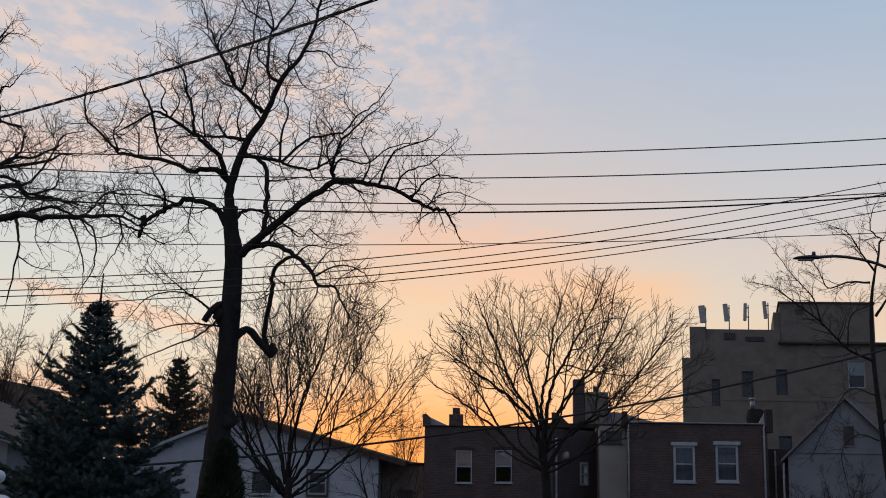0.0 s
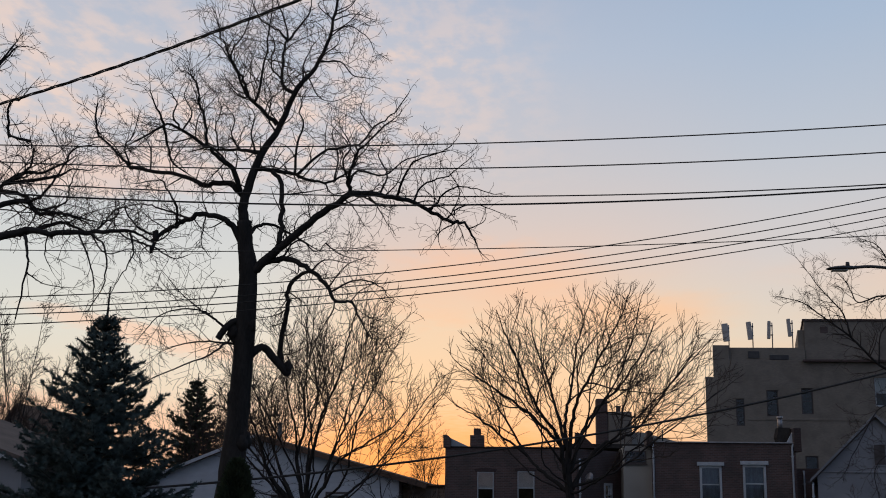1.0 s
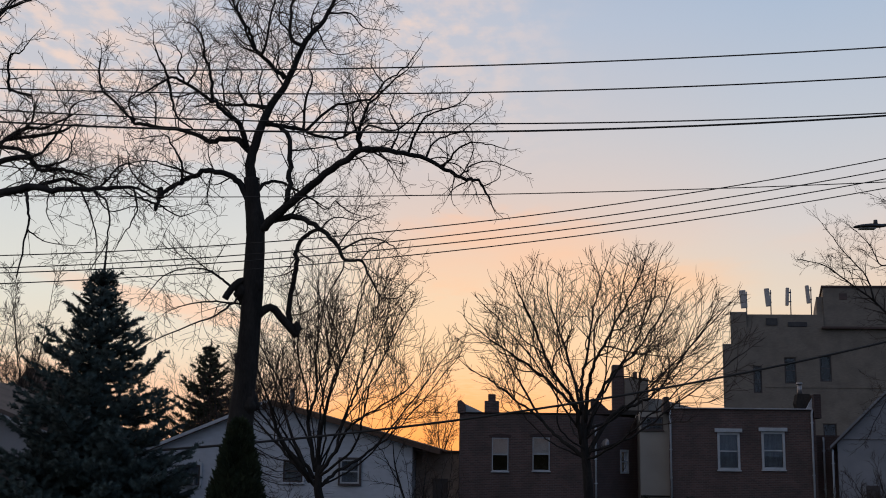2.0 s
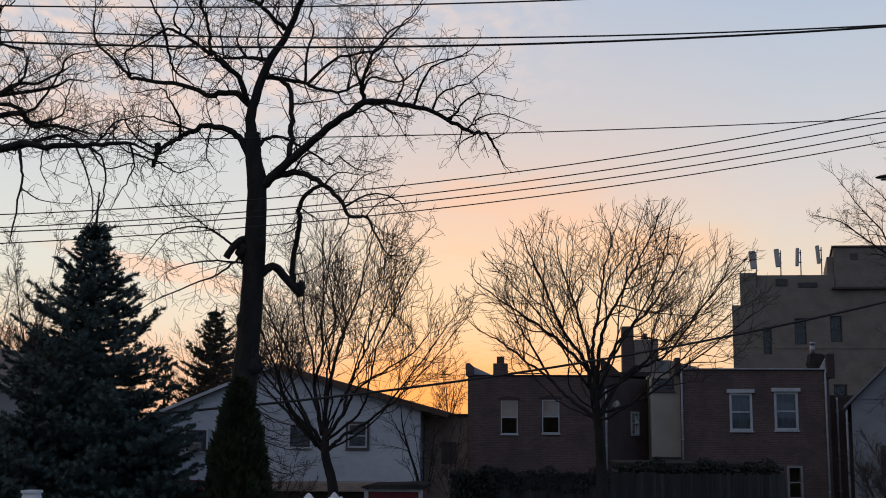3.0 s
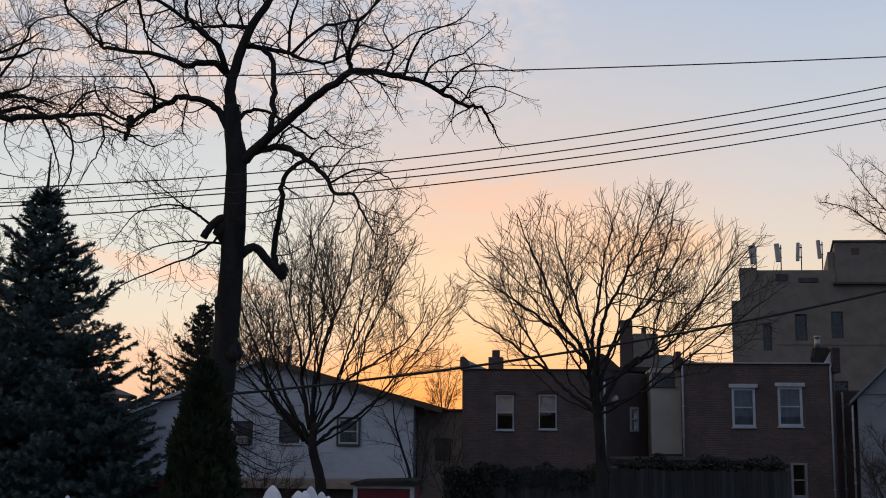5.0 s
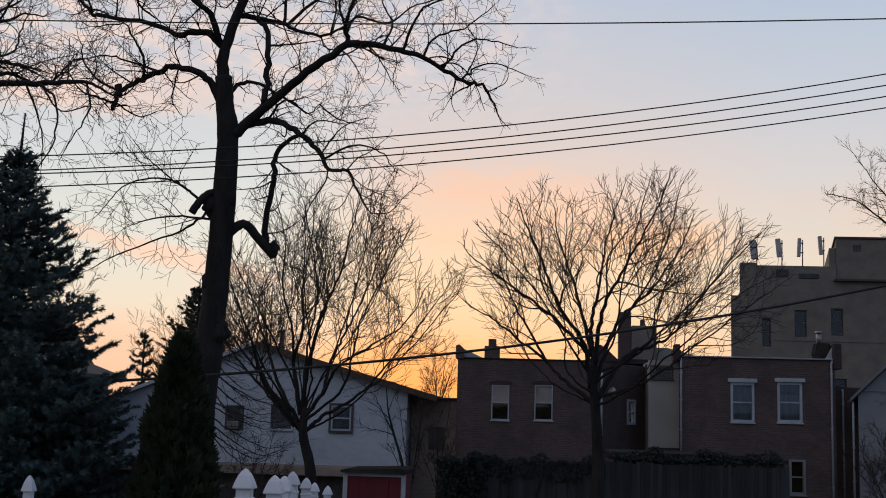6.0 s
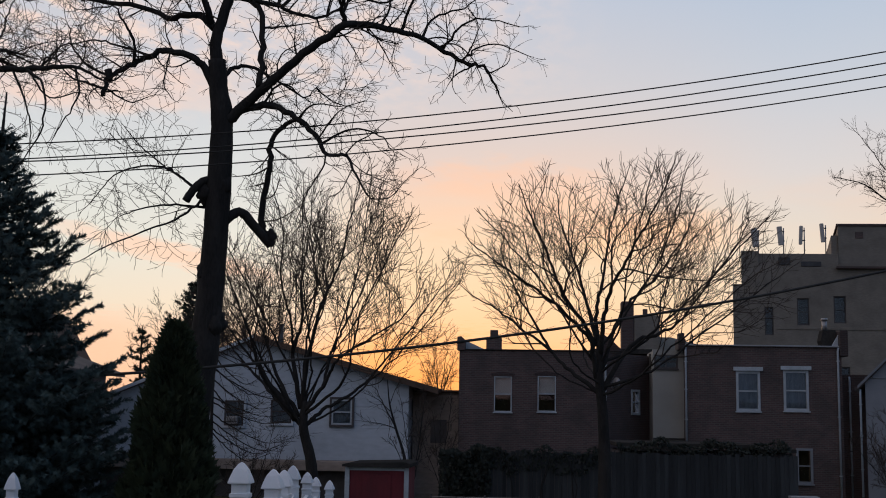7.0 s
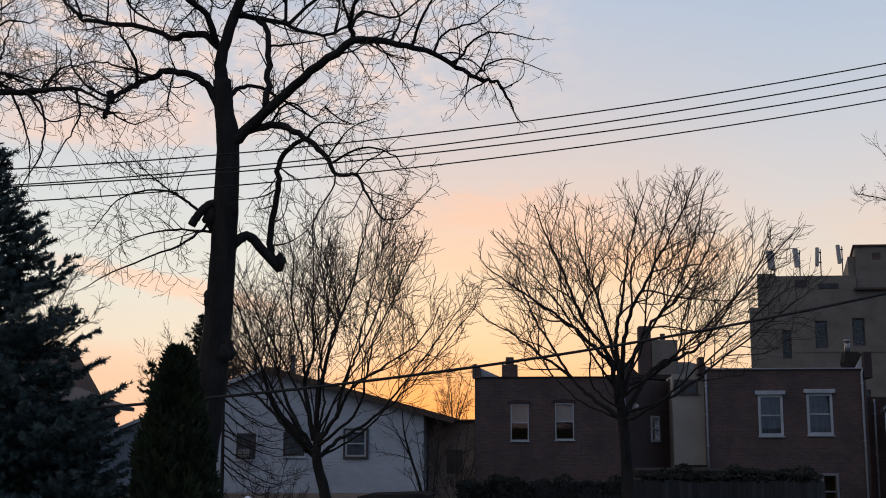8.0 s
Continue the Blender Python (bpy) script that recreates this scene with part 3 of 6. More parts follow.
def white_house():
    h = thing("white_gabled_house", (-9.5, 58, 0), "white clapboard house with a broad low gable", "house")
    ridge, sl, sr = (-9.9, 6.93), 0.407, 0.272
    x0, x1 = -17.6, -3.15
    wins = [(-13.98, -13.02, 2.92, 3.86), (-11.15, -10.3, 3.0, 4.08), (-9.12, -8.2, 3.14, 4.14), (-6.46, -5.58, 3.12, 4.2)]

    def outline(z):
        return max(x0, ridge[0] - (ridge[1] - 0.06 - z) / sl), min(x1, ridge[0] + (ridge[1] - 0.06 - z) / sr)
    body = [(x0, 0), (x1, 0), (x1, ridge[1] - 0.1 - (x1 - ridge[0]) * sr), (ridge[0], ridge[1] - 0.1), (x0, ridge[1] - 0.1 - (ridge[0] - x0) * sl)]
    wall = local(part("wall", prism(body, 58.0, 70), SIDING), h)
    lap_siding(wall, outline, 1.62, 6.86, 58.0 - 0.005, SIDING)
    xl, xr = x0 - 0.7, -1.85
    zl, zr = ridge[1] - (ridge[0] - xl) * sl, ridge[1] - (xr - ridge[0]) * sr
    local(part("roof", prism([(xl, zl), ridge, (xr, zr), (xr, zr - 0.16), (ridge[0], ridge[1] - 0.16), (xl, zl - 0.16)], 57.6, 70.4), ROOF_BROWN), h)
    local(part("bargeboard", prism([(ridge[0], ridge[1] - 0.02), (xr, zr - 0.02), (xr, zr - 0.26), (ridge[0], ridge[1] - 0.26)], 57.54, 57.598), ROOF_BROWN), h)
    local(part("bargeboard", prism([(ridge[0] - 0.01, ridge[1] - 0.02), (xl, zl - 0.02), (xl, zl - 0.17), (ridge[0] - 0.01, ridge[1] - 0.17)], 57.54, 57.598), TRIM), h)
    local(part("porch_fascia", boxes((x0, x1 + 0.1, 57.2, 57.96, 1.18, 1.6), bevel=0.02), BROWN_WALL, label="brown board band over the lower storey"), h)
    # thin dark sheet over the pale wall, below the brown band
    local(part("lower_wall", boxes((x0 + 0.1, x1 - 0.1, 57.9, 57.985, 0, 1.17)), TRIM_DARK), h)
    for w in wins:
        dark = w[0] > -7
        bm = boxes((w[0] - 0.09, w[1] + 0.09, 57.86, 57.956, w[3], w[3] + 0.1), (w[0] - 0.09, w[1] + 0.09, 57.86, 57.956, w[2] - 0.1, w[2]),
                   (w[0] - 0.09, w[0], 57.86, 57.956, w[2], w[3]), (w[1], w[1] + 0.09, 57.86, 57.956, w[2], w[3]), bevel=0.006)
        win = local(part("window", bm, TRIM_DARK if dark else SIDING, label="window with a dark outer frame" if dark else "plain pale framed window"), h)
        m = (w[2] + w[3]) / 2
        fr = 0.07
        part("sash", boxes((w[0], w[0] + fr, 57.885, 57.93, w[2], w[3]), (w[1] - fr, w[1], 57.885, 57.93, w[2], w[3]), (w[0] + fr, w[1] - fr, 57.885, 57.93, w[2], w[2] + fr),
                           (w[0] + fr, w[1] - fr, 57.885, 57.93, w[3] - fr, w[3]), (w[0] + fr, w[1] - fr, 57.89, 57.93, m - 0.03, m + 0.03)), TRIM if dark else TRIM_DARK, win)
        # backing sheet: its tint paints the sky's reflection behind the panes
        part("backing", boxes((w[0] + 0.001, w[1] - 0.001, 57.945, 57.953, w[2], w[3])), CURTAIN_SKY, win)
        part("pane", boxes((w[0] + fr, w[1] - fr, 57.905, 57.91, w[2] + fr, m - 0.03)), GLASS, win)
        part("pane", boxes((w[0] + fr, w[1] - fr, 57.905, 57.91, m + 0.03, w[3] - fr)), GLASS, win)
    ac = local(part("air_conditioner", boxes((-13.75, -13.2, 57.55, 57.93, 2.95, 3.3), bevel=0.02), METAL_GREY, label="window air conditioner"), h)
    part("grille", boxes(*[(-13.7, -13.25, 57.54, 57.548, 3.0 + 0.05 * k, 3.02 + 0.05 * k) for k in range(5)]), TRIM_DARK, ac)
    ac = local(part("air_conditioner", boxes((-10.98, -10.5, 57.55, 57.93, 3.07, 3.4), bevel=0.02), METAL_GREY, label="window air conditioner"), h)
    part("grille", boxes(*[(-10.94, -10.54, 57.54, 57.548, 3.11 + 0.05 * k, 3.13 + 0.05 * k) for k in range(5)]), TRIM_DARK, ac)
    local(part("awning", prism([(-14.7, 1.22), (-12.9, 1.22), (-12.9, 1.64), (-14.7, 1.64)], 56.5, 57.15), RED, label="dull red porch awning"), h)
    local(tube("flue", [(-9.35, 60.5, 6.2), (-9.35, 60.5, 7.55)], 0.12, METAL_DARK, label="dark metal flue"), h)
    local(part("flue_cap", boxes((-9.5, -9.2, 60.35, 60.65, 7.55, 7.62), bevel=0.01), METAL_DARK), h)


def brown_annex():
    h = thing("brown_house", (-2.0, 64, 0), "brown boarded house half hidden behind bare brush", "house")
    wall = local(part("wall", boxes((-3.1, -1.1, 59.4, 72, 0, 4.6)), BROWN_WALL), h)
    lap_siding(wall, lambda z: (-3.1, -1.1), 0.2, 4.6, 59.39, BROWN_WALL, 0.16)
    local(part("roof", boxes((-3.1, -1.0, 59.2, 72.2, 4.605, 4.70), bevel=0.03), ROOF_BROWN), h)
    local(part("window", boxes((-2.3, -1.6, 59.30, 59.365, 2.4, 3.4), bevel=0.01), TRIM_DARK, label="dark window"), h)


def left_house():
    h = thing("pale_house", (-20, 48, 0), "pale sided house with a dark shingle roof beside the spruce", "house")
    local(part("wall", prism([(-27, 0), (-15.8, 0), (-15.8, 5.1), (-21.5, 7.1), (-27, 5.1)], 45.3, 56), SIDING_GREY), h)
    local(part("roof", prism([(-27.6, 4.95), (-21.5, 7.2), (-15.1, 4.95), (-15.1, 5.1), (-21.5, 7.38), (-27.6, 5.1)], 45.0, 56.3), ROOF), h)
    local(part("fascia", prism([(-21.5, 7.18), (-15.1, 4.94), (-15.1, 4.78), (-21.5, 7.0)], 44.95, 44.996), TRIM), h)
    local(part("window", boxes((-17.2, -16.3, 45.24, 45.297, 2.6, 4.0), bevel=0.01), TRIM_DARK, label="dark window"), h)


def steep_house():
    h = thing("brown_gabled_house", (-22.1, 62, 0), "brown house with a steep gable behind the spruce", "house")
    local(part("wall", prism([(-22.9, 0), (-17.5, 0), (-17.5, 4.6), (-20.2, 8.9), (-22.9, 4.6)], 62.2, 70), BROWN_WALL), h)
    for sg in (-1, 1):
        x = -20.2 + sg * 2.95
        local(part("roof", prism([(-20.2, 9.05), (x, 4.32), (x, 4.12), (-20.2, 8.85)], 61.9, 70.3), ROOF_BROWN), h)
    local(part("window", boxes((-20.6, -19.8, 62.12, 62.197, 5.4, 6.6), bevel=0.01), TRIM_DARK, label="dark attic window"), h)
    for o in h.children_recursive:
        o.data.transform(Matrix.Translation((-3.2, 0, -0.4)))


def right_gable_house():
    h = thing("pale_gabled_house", (18.4, 57, 0), "pale grey stucco house with a steep gable", "house")
    peak, s = (18.45, 8.0), 0.98
    e0, e1 = 15.62, 21.3
    y = 57.0
    ze = peak[1] - (peak[0] - e0) * s
    body = [(e0 + 0.12, 0), (e1 - 0.12, 0), (e1 - 0.12, ze), (peak[0], peak[1] - 0.14), (e0 + 0.12, ze)]
    local(part("wall", prism(body, y, y + 10), SIDING_GREY), h)
    local(part("roof", prism([(e0 - 0.15, ze - 0.15), (peak[0], peak[1]), (e1 + 0.15, ze - 0.15), (e1 + 0.15, ze - 0.3), (peak[0], peak[1] - 0.16), (e0 - 0.15, ze - 0.3)], y - 0.18, y + 10.2), ROOF), h)
    for sgn in (-1, 1):
        xe = peak[0] + sgn * (peak[0] - e0 + 0.15)
        local(part("bargeboard", prism([(peak[0], peak[1] + 0.01), (xe, ze - 0.14), (xe, ze - 0.26), (peak[0], peak[1] - 0.12)], y - 0.24, y - 0.184), SIDING_GREY, label="dull pale bargeboard"), h)
    local(part("gable_band", boxes((e0 + 0.14, e1 - 0.14, y - 0.05, y - 0.003, ze + 0.16, ze + 0.22), bevel=0.01), SIDING_GREY), h)
    local(part("gutter", boxes((e0 - 0.3, e0 - 0.1, y - 0.1, y + 9, ze - 0.36, ze - 0.22), bevel=0.02), TRIM_DARK), h)
    for x0, x1, z0, z1 in ((18.3, 18.78, 5.75, 6.62), (16.9, 17.5, 2.0, 3.4)):
        w = local(part("window", boxes((x0 - 0.06, x1 + 0.06, y - 0.06, y - 0.003, z0 - 0.06, z1 + 0.06), bevel=0.008), SIDING_GREY), h)
        part("pane", boxes((x0, x1, y - 0.072, y - 0.062, z0, z1)), TRIM_DARK, w, "dark pane")
    pipe = downpipe(h, e0 - 0.08, y - 0.06, 0.6, ze - 0.3)
    # the house stands askew to the row: its flanks run off to the right
    for o in h.children_recursive:
        o.data.transform(Matrix(((1, 0.42, 0, -0.42 * y), (0, 1, 0, 0), (0, 0, 1, 0), (0, 0, 0, 1))))


def tall_building():
    h = thing("apartment_block", (24, 98, 0), "tan brick apartment block with a stepped roofline", "building")
    wins = [(21.92, 22.82, 10.87, 12.92), (24.63, 25.53, 11.05, 13.1), (19.5, 20.16, 10.1, 12.25), (24.7, 25.7, 5.6, 7.8), (30.35, 31.7, 11.7, 13.95), (21.9, 22.8, 5.4, 7.5)]
    local(part("wall", pierced(17.17, 46, 0, 13.95, 98, 98.5, wins), BRICK_TAN), h)
    local(part("upper_wall", boxes((19.12, 46, 98.004, 98.5, 13.951, 15.3)), BRICK_TAN), h)
    local(part("side_wall", boxes((17.17, 17.6, 98.5, 120, 0, 13.95)), BRICK_TAN), h)
    local(part("core", boxes((17.62, 46, 99.6, 120, 0, 13.9)), BRICK_TAN), h)
    local(part("roof", boxes((17.6, 46, 98.5, 120, 13.9, 14.0)), TAR), h)
    local(part("pier", boxes((17.83, 19.12, 97.98, 100.5, 13.952, 16.5), bevel=0.03), BRICK_TAN), h)
    local(part("parapet", boxes((19.13, 25.1, 98.3, 98.7, 15.31, 16.35)), BRICK_TAN), h)
    local(part("louvre", boxes((20.6, 21.5, 98.22, 98.296, 15.5, 16.05), bevel=0.01), METAL_DARK), h)
    local(part("hatch", boxes((22.3, 23.8, 98.2, 98.296, 15.38, 15.75), bevel=0.01), METAL_DARK), h)
    local(part("penthouse", boxes((25.12, 32.7, 98.6, 112, 15.31, 18.55), (24.6, 25.12, 98.8, 108, 15.31, 17.85), bevel=0.02), BRICK_TAN), h)
    local(part("coping", boxes((25.0, 32.8, 98.5, 112.1, 18.552, 18.72), bevel=0.02), BRICK_DARK), h)
    local(part("ledge", boxes((24.9, 46, 97.6, 98.3, 15.16, 15.34), bevel=0.02), BRICK_DARK), h)
    local(part("string_course", boxes((20.4, 46, 97.95, 97.998, 10.55, 10.72), bevel=0.01), BRICK_TAN), h)
    local(part("red_stain", boxes((26.4, 27.0, 98.56, 98.598, 17.6, 18.1), bevel=0.01), BRICK, label="red brick infill"), h)
    for i, (x0, x1, z0, z1) in enumerate(wins):
        pale = i == 4
        sash_window(h, x0, x1, z0, z1, 98.12, frame_mat=TRIM if pale else TRIM_DARK, wide=0.09, blind=0.55 if pale else 0.0, label="pale framed window" if pale else "dark sash window")
        local(part("lintel", boxes((x0 - 0.1, x1 + 0.1, 97.975, 97.998, z1 + 0.004, z1 + 0.2)), BRICK_TAN), h)
    local(part("corner_rail", boxes((17.2, 17.24, 98.1, 98.14, 13.95, 15.0), (17.2, 17.82, 98.1, 98.13, 14.9, 14.94), (17.2, 17.82, 98.1, 98.13, 14.5, 14.53)), METAL_GREY), h)
    # it stands askew: its flank runs off to the right
    for o in h.children_recursive:
        o.data.transform(Matrix(((1, 0.2, 0, -0.2 * 98), (0, 1, 0, 0), (0, 0, 1, 0), (0, 0, 0, 1))))


def antenna(x, z0, z1, wide, lean):
    a = thing("cell_antenna", (x, 98.5, z0), "pale grey panel antenna on a thin mast on the roof", "antenna", "roof antennas")
    local(tube("mast", [(x + 0.18, 98.5, z0 - 0.1), (x + 0.2, 98.5, z1 - 0.1)], 0.045, METAL_GREY), a)
    bm = boxes((x - wide / 2 - 0.1, x + wide / 2 - 0.1, 98.2, 98.45, z1 - 1.45, z1), bevel=0.04)
    bmesh.ops.rotate(bm, verts=bm.verts, cent=(x, 98.3, z1 - 0.7), matrix=Matrix.Rotation(radians(lean), 3, "Y"))
    local(part("panel", bm, PLASTIC), a)
    for z in (z1 - 0.4, z1 - 1.15):
        local(part("bracket", boxes((x - 0.02, x + 0.24, 98.38, 98.52, z, z + 0.08)), METAL_DARK), a)


brick_house_left()
rear_block()
brick_house_right()
white_house()
brown_annex()
left_house()
steep_house()
right_gable_house()
tall_building()
for ax, az1, aw, al in ((19.05, 18.3, 0.5, -6), (20.95, 18.45, 0.38, -5), (22.5, 18.5, 0.25, 3), (24.1, 18.7, 0.28, -4)):
    antenna(ax, 16.35, az1, aw, al)


# ---- yard structures ----
def shed():
    s = thing("garden_shed", (-2.1, 41, 0), "small red garden shed with white corner boards", "shed")
    local(part("wall", boxes((-2.95, -1.25, 40, 42, 0, 2.095), bevel=0.01), RED), s)
    for x in (-2.99, -1.34):
        local(part("corner_board", boxes((x, x + 0.13, 39.95, 39.996, 0, 2.09), bevel=0.008), TRIM), s)
    local(part("eave_board", boxes((-2.86, -1.34, 39.96, 39.996, 2.0, 2.1), bevel=0.006), TRIM), s)
    local(part("roof", prism([(-3.05, 2.1), (-1.17, 2.1), (-1.17, 2.2), (-1.35, 2.25), (-2.9, 2.2), (-3.05, 2.16)], 39.8, 42.2), TAR, label="dark felt roof"), s)
    d = local(part("door", boxes((-2.5, -1.7, 39.97, 39.997, 0.05, 1.9), bevel=0.006), RED), s)
    part("handle", boxes((-1.85, -1.81, 39.92, 39.968, 0.9, 1.05)), METAL_DARK, d)


def garage():
    g = thing("garage", (8.2, 52, 0), "low dark garage with a flat roof and pale roof edge", "garage")
    local(part("wall", boxes((5.25, 11.35, 50.2, 55, 0, 2.42)), TRIM_DARK), g)
    local(part("roof", boxes((5.15, 10.1, 50.0, 55.1, 2.58, 2.74), (10.1, 11.45, 50.05, 55.1, 2.46, 2.6), bevel=0.02), TAR), g)
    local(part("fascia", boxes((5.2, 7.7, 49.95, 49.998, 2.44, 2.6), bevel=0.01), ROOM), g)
    for k in range(3):
        local(part("door_panel", boxes((5.8 + 1.8 * k, 7.3 + 1.8 * k, 50.13, 50.197, 0.05, 2.0), bevel=0.02), TRIM_DARK), g)


def board_fence():
    f = thing("board_fence", (5.8, 49.5, 0), "dark weathered board fence before the garage", "fence")
    rng = random.Random(5)
    for k in range(72):
        x = 0.35 + k * 0.153
        z = 2.36 + rng.uniform(-0.05, 0.04)
        local(part("board", boxes((x, x + 0.146, 49.5, 49.53, 0.03, z)), WOOD_DARK), f)
    for z in (0.5, 1.9):
        local(part("rail", boxes((0.35, 11.36, 49.534, 49.6, z, z + 0.09)), WOOD_DARK), f)
    for x in (0.4, 2.7, 5.1, 7.5, 9.9):
        local(part("post", boxes((x, x + 0.1, 49.602, 49.7, 0, 2.3)), WOOD_DARK), f)


def storage_bin(x, y, w, h, label):
    b = thing("storage_bin", (x, y, 0), label, "bin", "bins along the fence")
    bm = boxes((x - w / 2, x + w / 2, y, y + 0.5, 0, h - 0.1), bevel=0.03)
    for v in bm.verts:
        if v.co.z < h / 2:
            v.co.x = x + (v.co.x - x) * 0.85
    local(part("body", bm, BIN), b)
    local(part("lid", boxes((x - w / 2 - 0.03, x + w / 2 + 0.03, y - 0.03, y + 0.53, h - 0.096, h), bevel=0.02), BIN), b)


shed()
garage()
board_fence()
def low_rail():
    r = thing("wire_fence", (2.0, 47.2, 0), "low dark wire fence with thin posts along the yard", "fence")
    for x in (-1.2, 0.6, 2.4, 4.2, 6.0, 7.8, 9.6):
        local(tube("post", [(x, 47.2, 0), (x, 47.2, 0.95)], 0.025, METAL_DARK, sides=6), r)
    local(tube("rail", [(-1.2, 47.2, 0.86), (4.2, 47.2, 0.88), (9.6, 47.2, 0.86)], 0.018, METAL_GREY, sides=6), r)


low_rail()
storage_bin(11.4, 48.6, 0.9, 1.05, "pale plastic storage bin beside the garage")
storage_bin(5.55, 48.6, 0.8, 0.82, "low white plastic bin before the garage")


# ---- white fence ----
def lathe_square(profile, x, y, z):
    """A square post top: (half width, height) rings."""
    bm = bmesh.new()
    rings = []
    for r, h in profile:
        rings.append([bm.verts.new((x + sx * r, y + sy * r, z + h)) for sx, sy in ((-1, -1), (1, -1), (1, 1), (-1, 1))])
    for a, b in zip(rings, rings[1:]):
        for i in range(4):
            j = (i + 1) % 4
            bm.faces.new((a[i], a[j], b[j], b[i]))
    bm.faces.new(rings[0][::-1])
    bm.faces.new(rings[-1])
    return bm


def fence_post(fence, x, y, top, slim=1.0):
    g = ground_height(y)
    r = 0.063 * slim
    p = local(part("post", boxes((x - r, x + r, y - r, y + r, g - 0.05, top - 0.30), bevel=0.006), VINYL), fence)
    z = top - 0.30
    part("post_cap", lathe_square([(w * slim, h) for w, h in [(0.062, 0.001), (0.062, 0.05), (0.067, 0.055), (0.067, 0.078), (0.056, 0.083), (0.056, 0.145), (0.078, 0.15), (0.079, 0.158), (0.068, 0.193), (0.046, 0.25), (0.02, 0.287), (0.004, 0.30)]], x, y, z), VINYL, p, "gothic pointed post cap")
    return p


def picket_panel(fence, a, b, top_a, top_b, dip, spade=True):
    """Pickets between two posts, their tops on a shallow dip."""
    a, b = Vector(a), Vector(b)
    d = b - a
    run = d.length
    d.normalize()
    n = int(run / 0.095)
    g = ground_height((a.y + b.y) / 2)
    turn = Matrix.Rotation(math.atan2(d.y, d.x), 4, "Z")
    for k in range(1, n):
        s = k / n
        p = a + d * (run * s)
        top = top_a + (top_b - top_a) * s - dip * (1 - (2 * s - 1) ** 2)
        w = 0.022
        bm = boxes((-w, w, -0.011, 0.011, g + 0.06, top - 0.06))
        if spade:
            vs = [bm.verts.new(q) for q in ((-w * 1.2, -0.012, top - 0.06), (w * 1.2, -0.012, top - 0.06), (w * 1.2, 0.012, top - 0.06), (-w * 1.2, 0.012, top - 0.06), (0, 0, top))]
            for i, j in ((0, 1), (1, 2), (2, 3), (3, 0)):
                bm.faces.new((vs[i], vs[j], vs[4]))
            bm.faces.new((vs[3], vs[2], vs[1], vs[0]))
        bm.transform(Matrix.Translation((p.x, p.y, 0)) @ turn)
        local(part("picket", bm, VINYL), fence)
    for z in (g + 0.25, min(top_a, top_b) - dip - 0.25):
        bm = boxes((0, run, -0.03, 0.03, z, z + 0.09), bevel=0.004)
        bm.transform(Matrix.Translation((a.x, a.y, 0)) @ turn)
        local(part("rail", bm, VINYL), fence)


def solid_panel(fence, a, b, top):
    a, b = Vector(a), Vector(b)
    d = b - a
    turn = Matrix.Rotation(math.atan2(d.y, d.x), 4, "Z")
    g = ground_height((a.y + b.y) / 2)
    n = max(1, int(d.length / 0.16))
    step = d.length / n
    for k in range(n):
        bm = boxes((k * step + 0.002, (k + 1) * step - 0.002, -0.012, 0.012, g + 0.1, top - 0.08))
        bm.transform(Matrix.Translation((a.x, a.y, 0)) @ turn)
        local(part("board", bm, VINYL), fence)
    for z in (g + 0.04, top - 0.08):
        bm = boxes((0, d.length, -0.025, 0.025, z, z + 0.09), bevel=0.006)
        bm.transform(Matrix.Translation((a.x, a.y, 0)) @ turn)
        local(part("rail", bm, VINYL), fence)


def white_fences():
    f = thing("picket_fence", (-0.7, 15.3, ground_height(15.3)), "white vinyl picket fence with gothic post caps", "fence")
    fence_post(f, -2.42, 17.25, 2.91, 0.7)
    fence_post(f, 0.14, 15.28, 3.12)
    picket_panel(f, (-2.42, 17.25, 0), (0.14, 15.28, 0), 2.66, 2.80, 0.24)
    picket_panel(f, (-3.2, 16.75, 0), (-2.42, 17.25, 0), 2.60, 2.62, 0.05)
    picket_panel(f, (-6.0, 16.9, 0), (-3.3, 16.6, 0), 2.62, 2.62, 0.2)
    gp = thing("gate_post", (-3.25, 16.65, ground_height(16.65)), "broad white gate post with a sloping flat-topped cap", "post")
    g = ground_height(16.65)
    local(part("shaft", boxes((-3.40, -3.10, 16.5, 16.8, g - 0.05, 2.80), bevel=0.012), VINYL), gp)
    local(part("cap", lathe_square([(0.165, 0.0), (0.17, 0.03), (0.155, 0.05), (0.11, 0.10), (0.085, 0.16), (0.075, 0.20), (0.075, 0.215), (0.09, 0.222), (0.09, 0.25)], -3.25, 16.65, 2.802), VINYL), gp)
    s = thing("privacy_fence", (-0.5, 20, ground_height(20)), "white vinyl privacy fence running back beside the arborvitae", "fence")
    posts = [(0.20, 16.08, 3.04), (-0.07, 17.78, 2.96), (-0.39, 19.78, 2.92), (-0.89, 23.28, 2.69), (-1.33, 26.38, 2.47)]
    for x, y, z in posts:
        fence_post(s, x, y, z)
    for p, q in zip(posts, posts[1:]):
        solid_panel(s, (p[0], p[1], 0), (q[0], q[1], 0), min(p[2], q[2]) - 0.32)
    fence_post(s, -1.14, 26.6, 2.41)


white_fences()


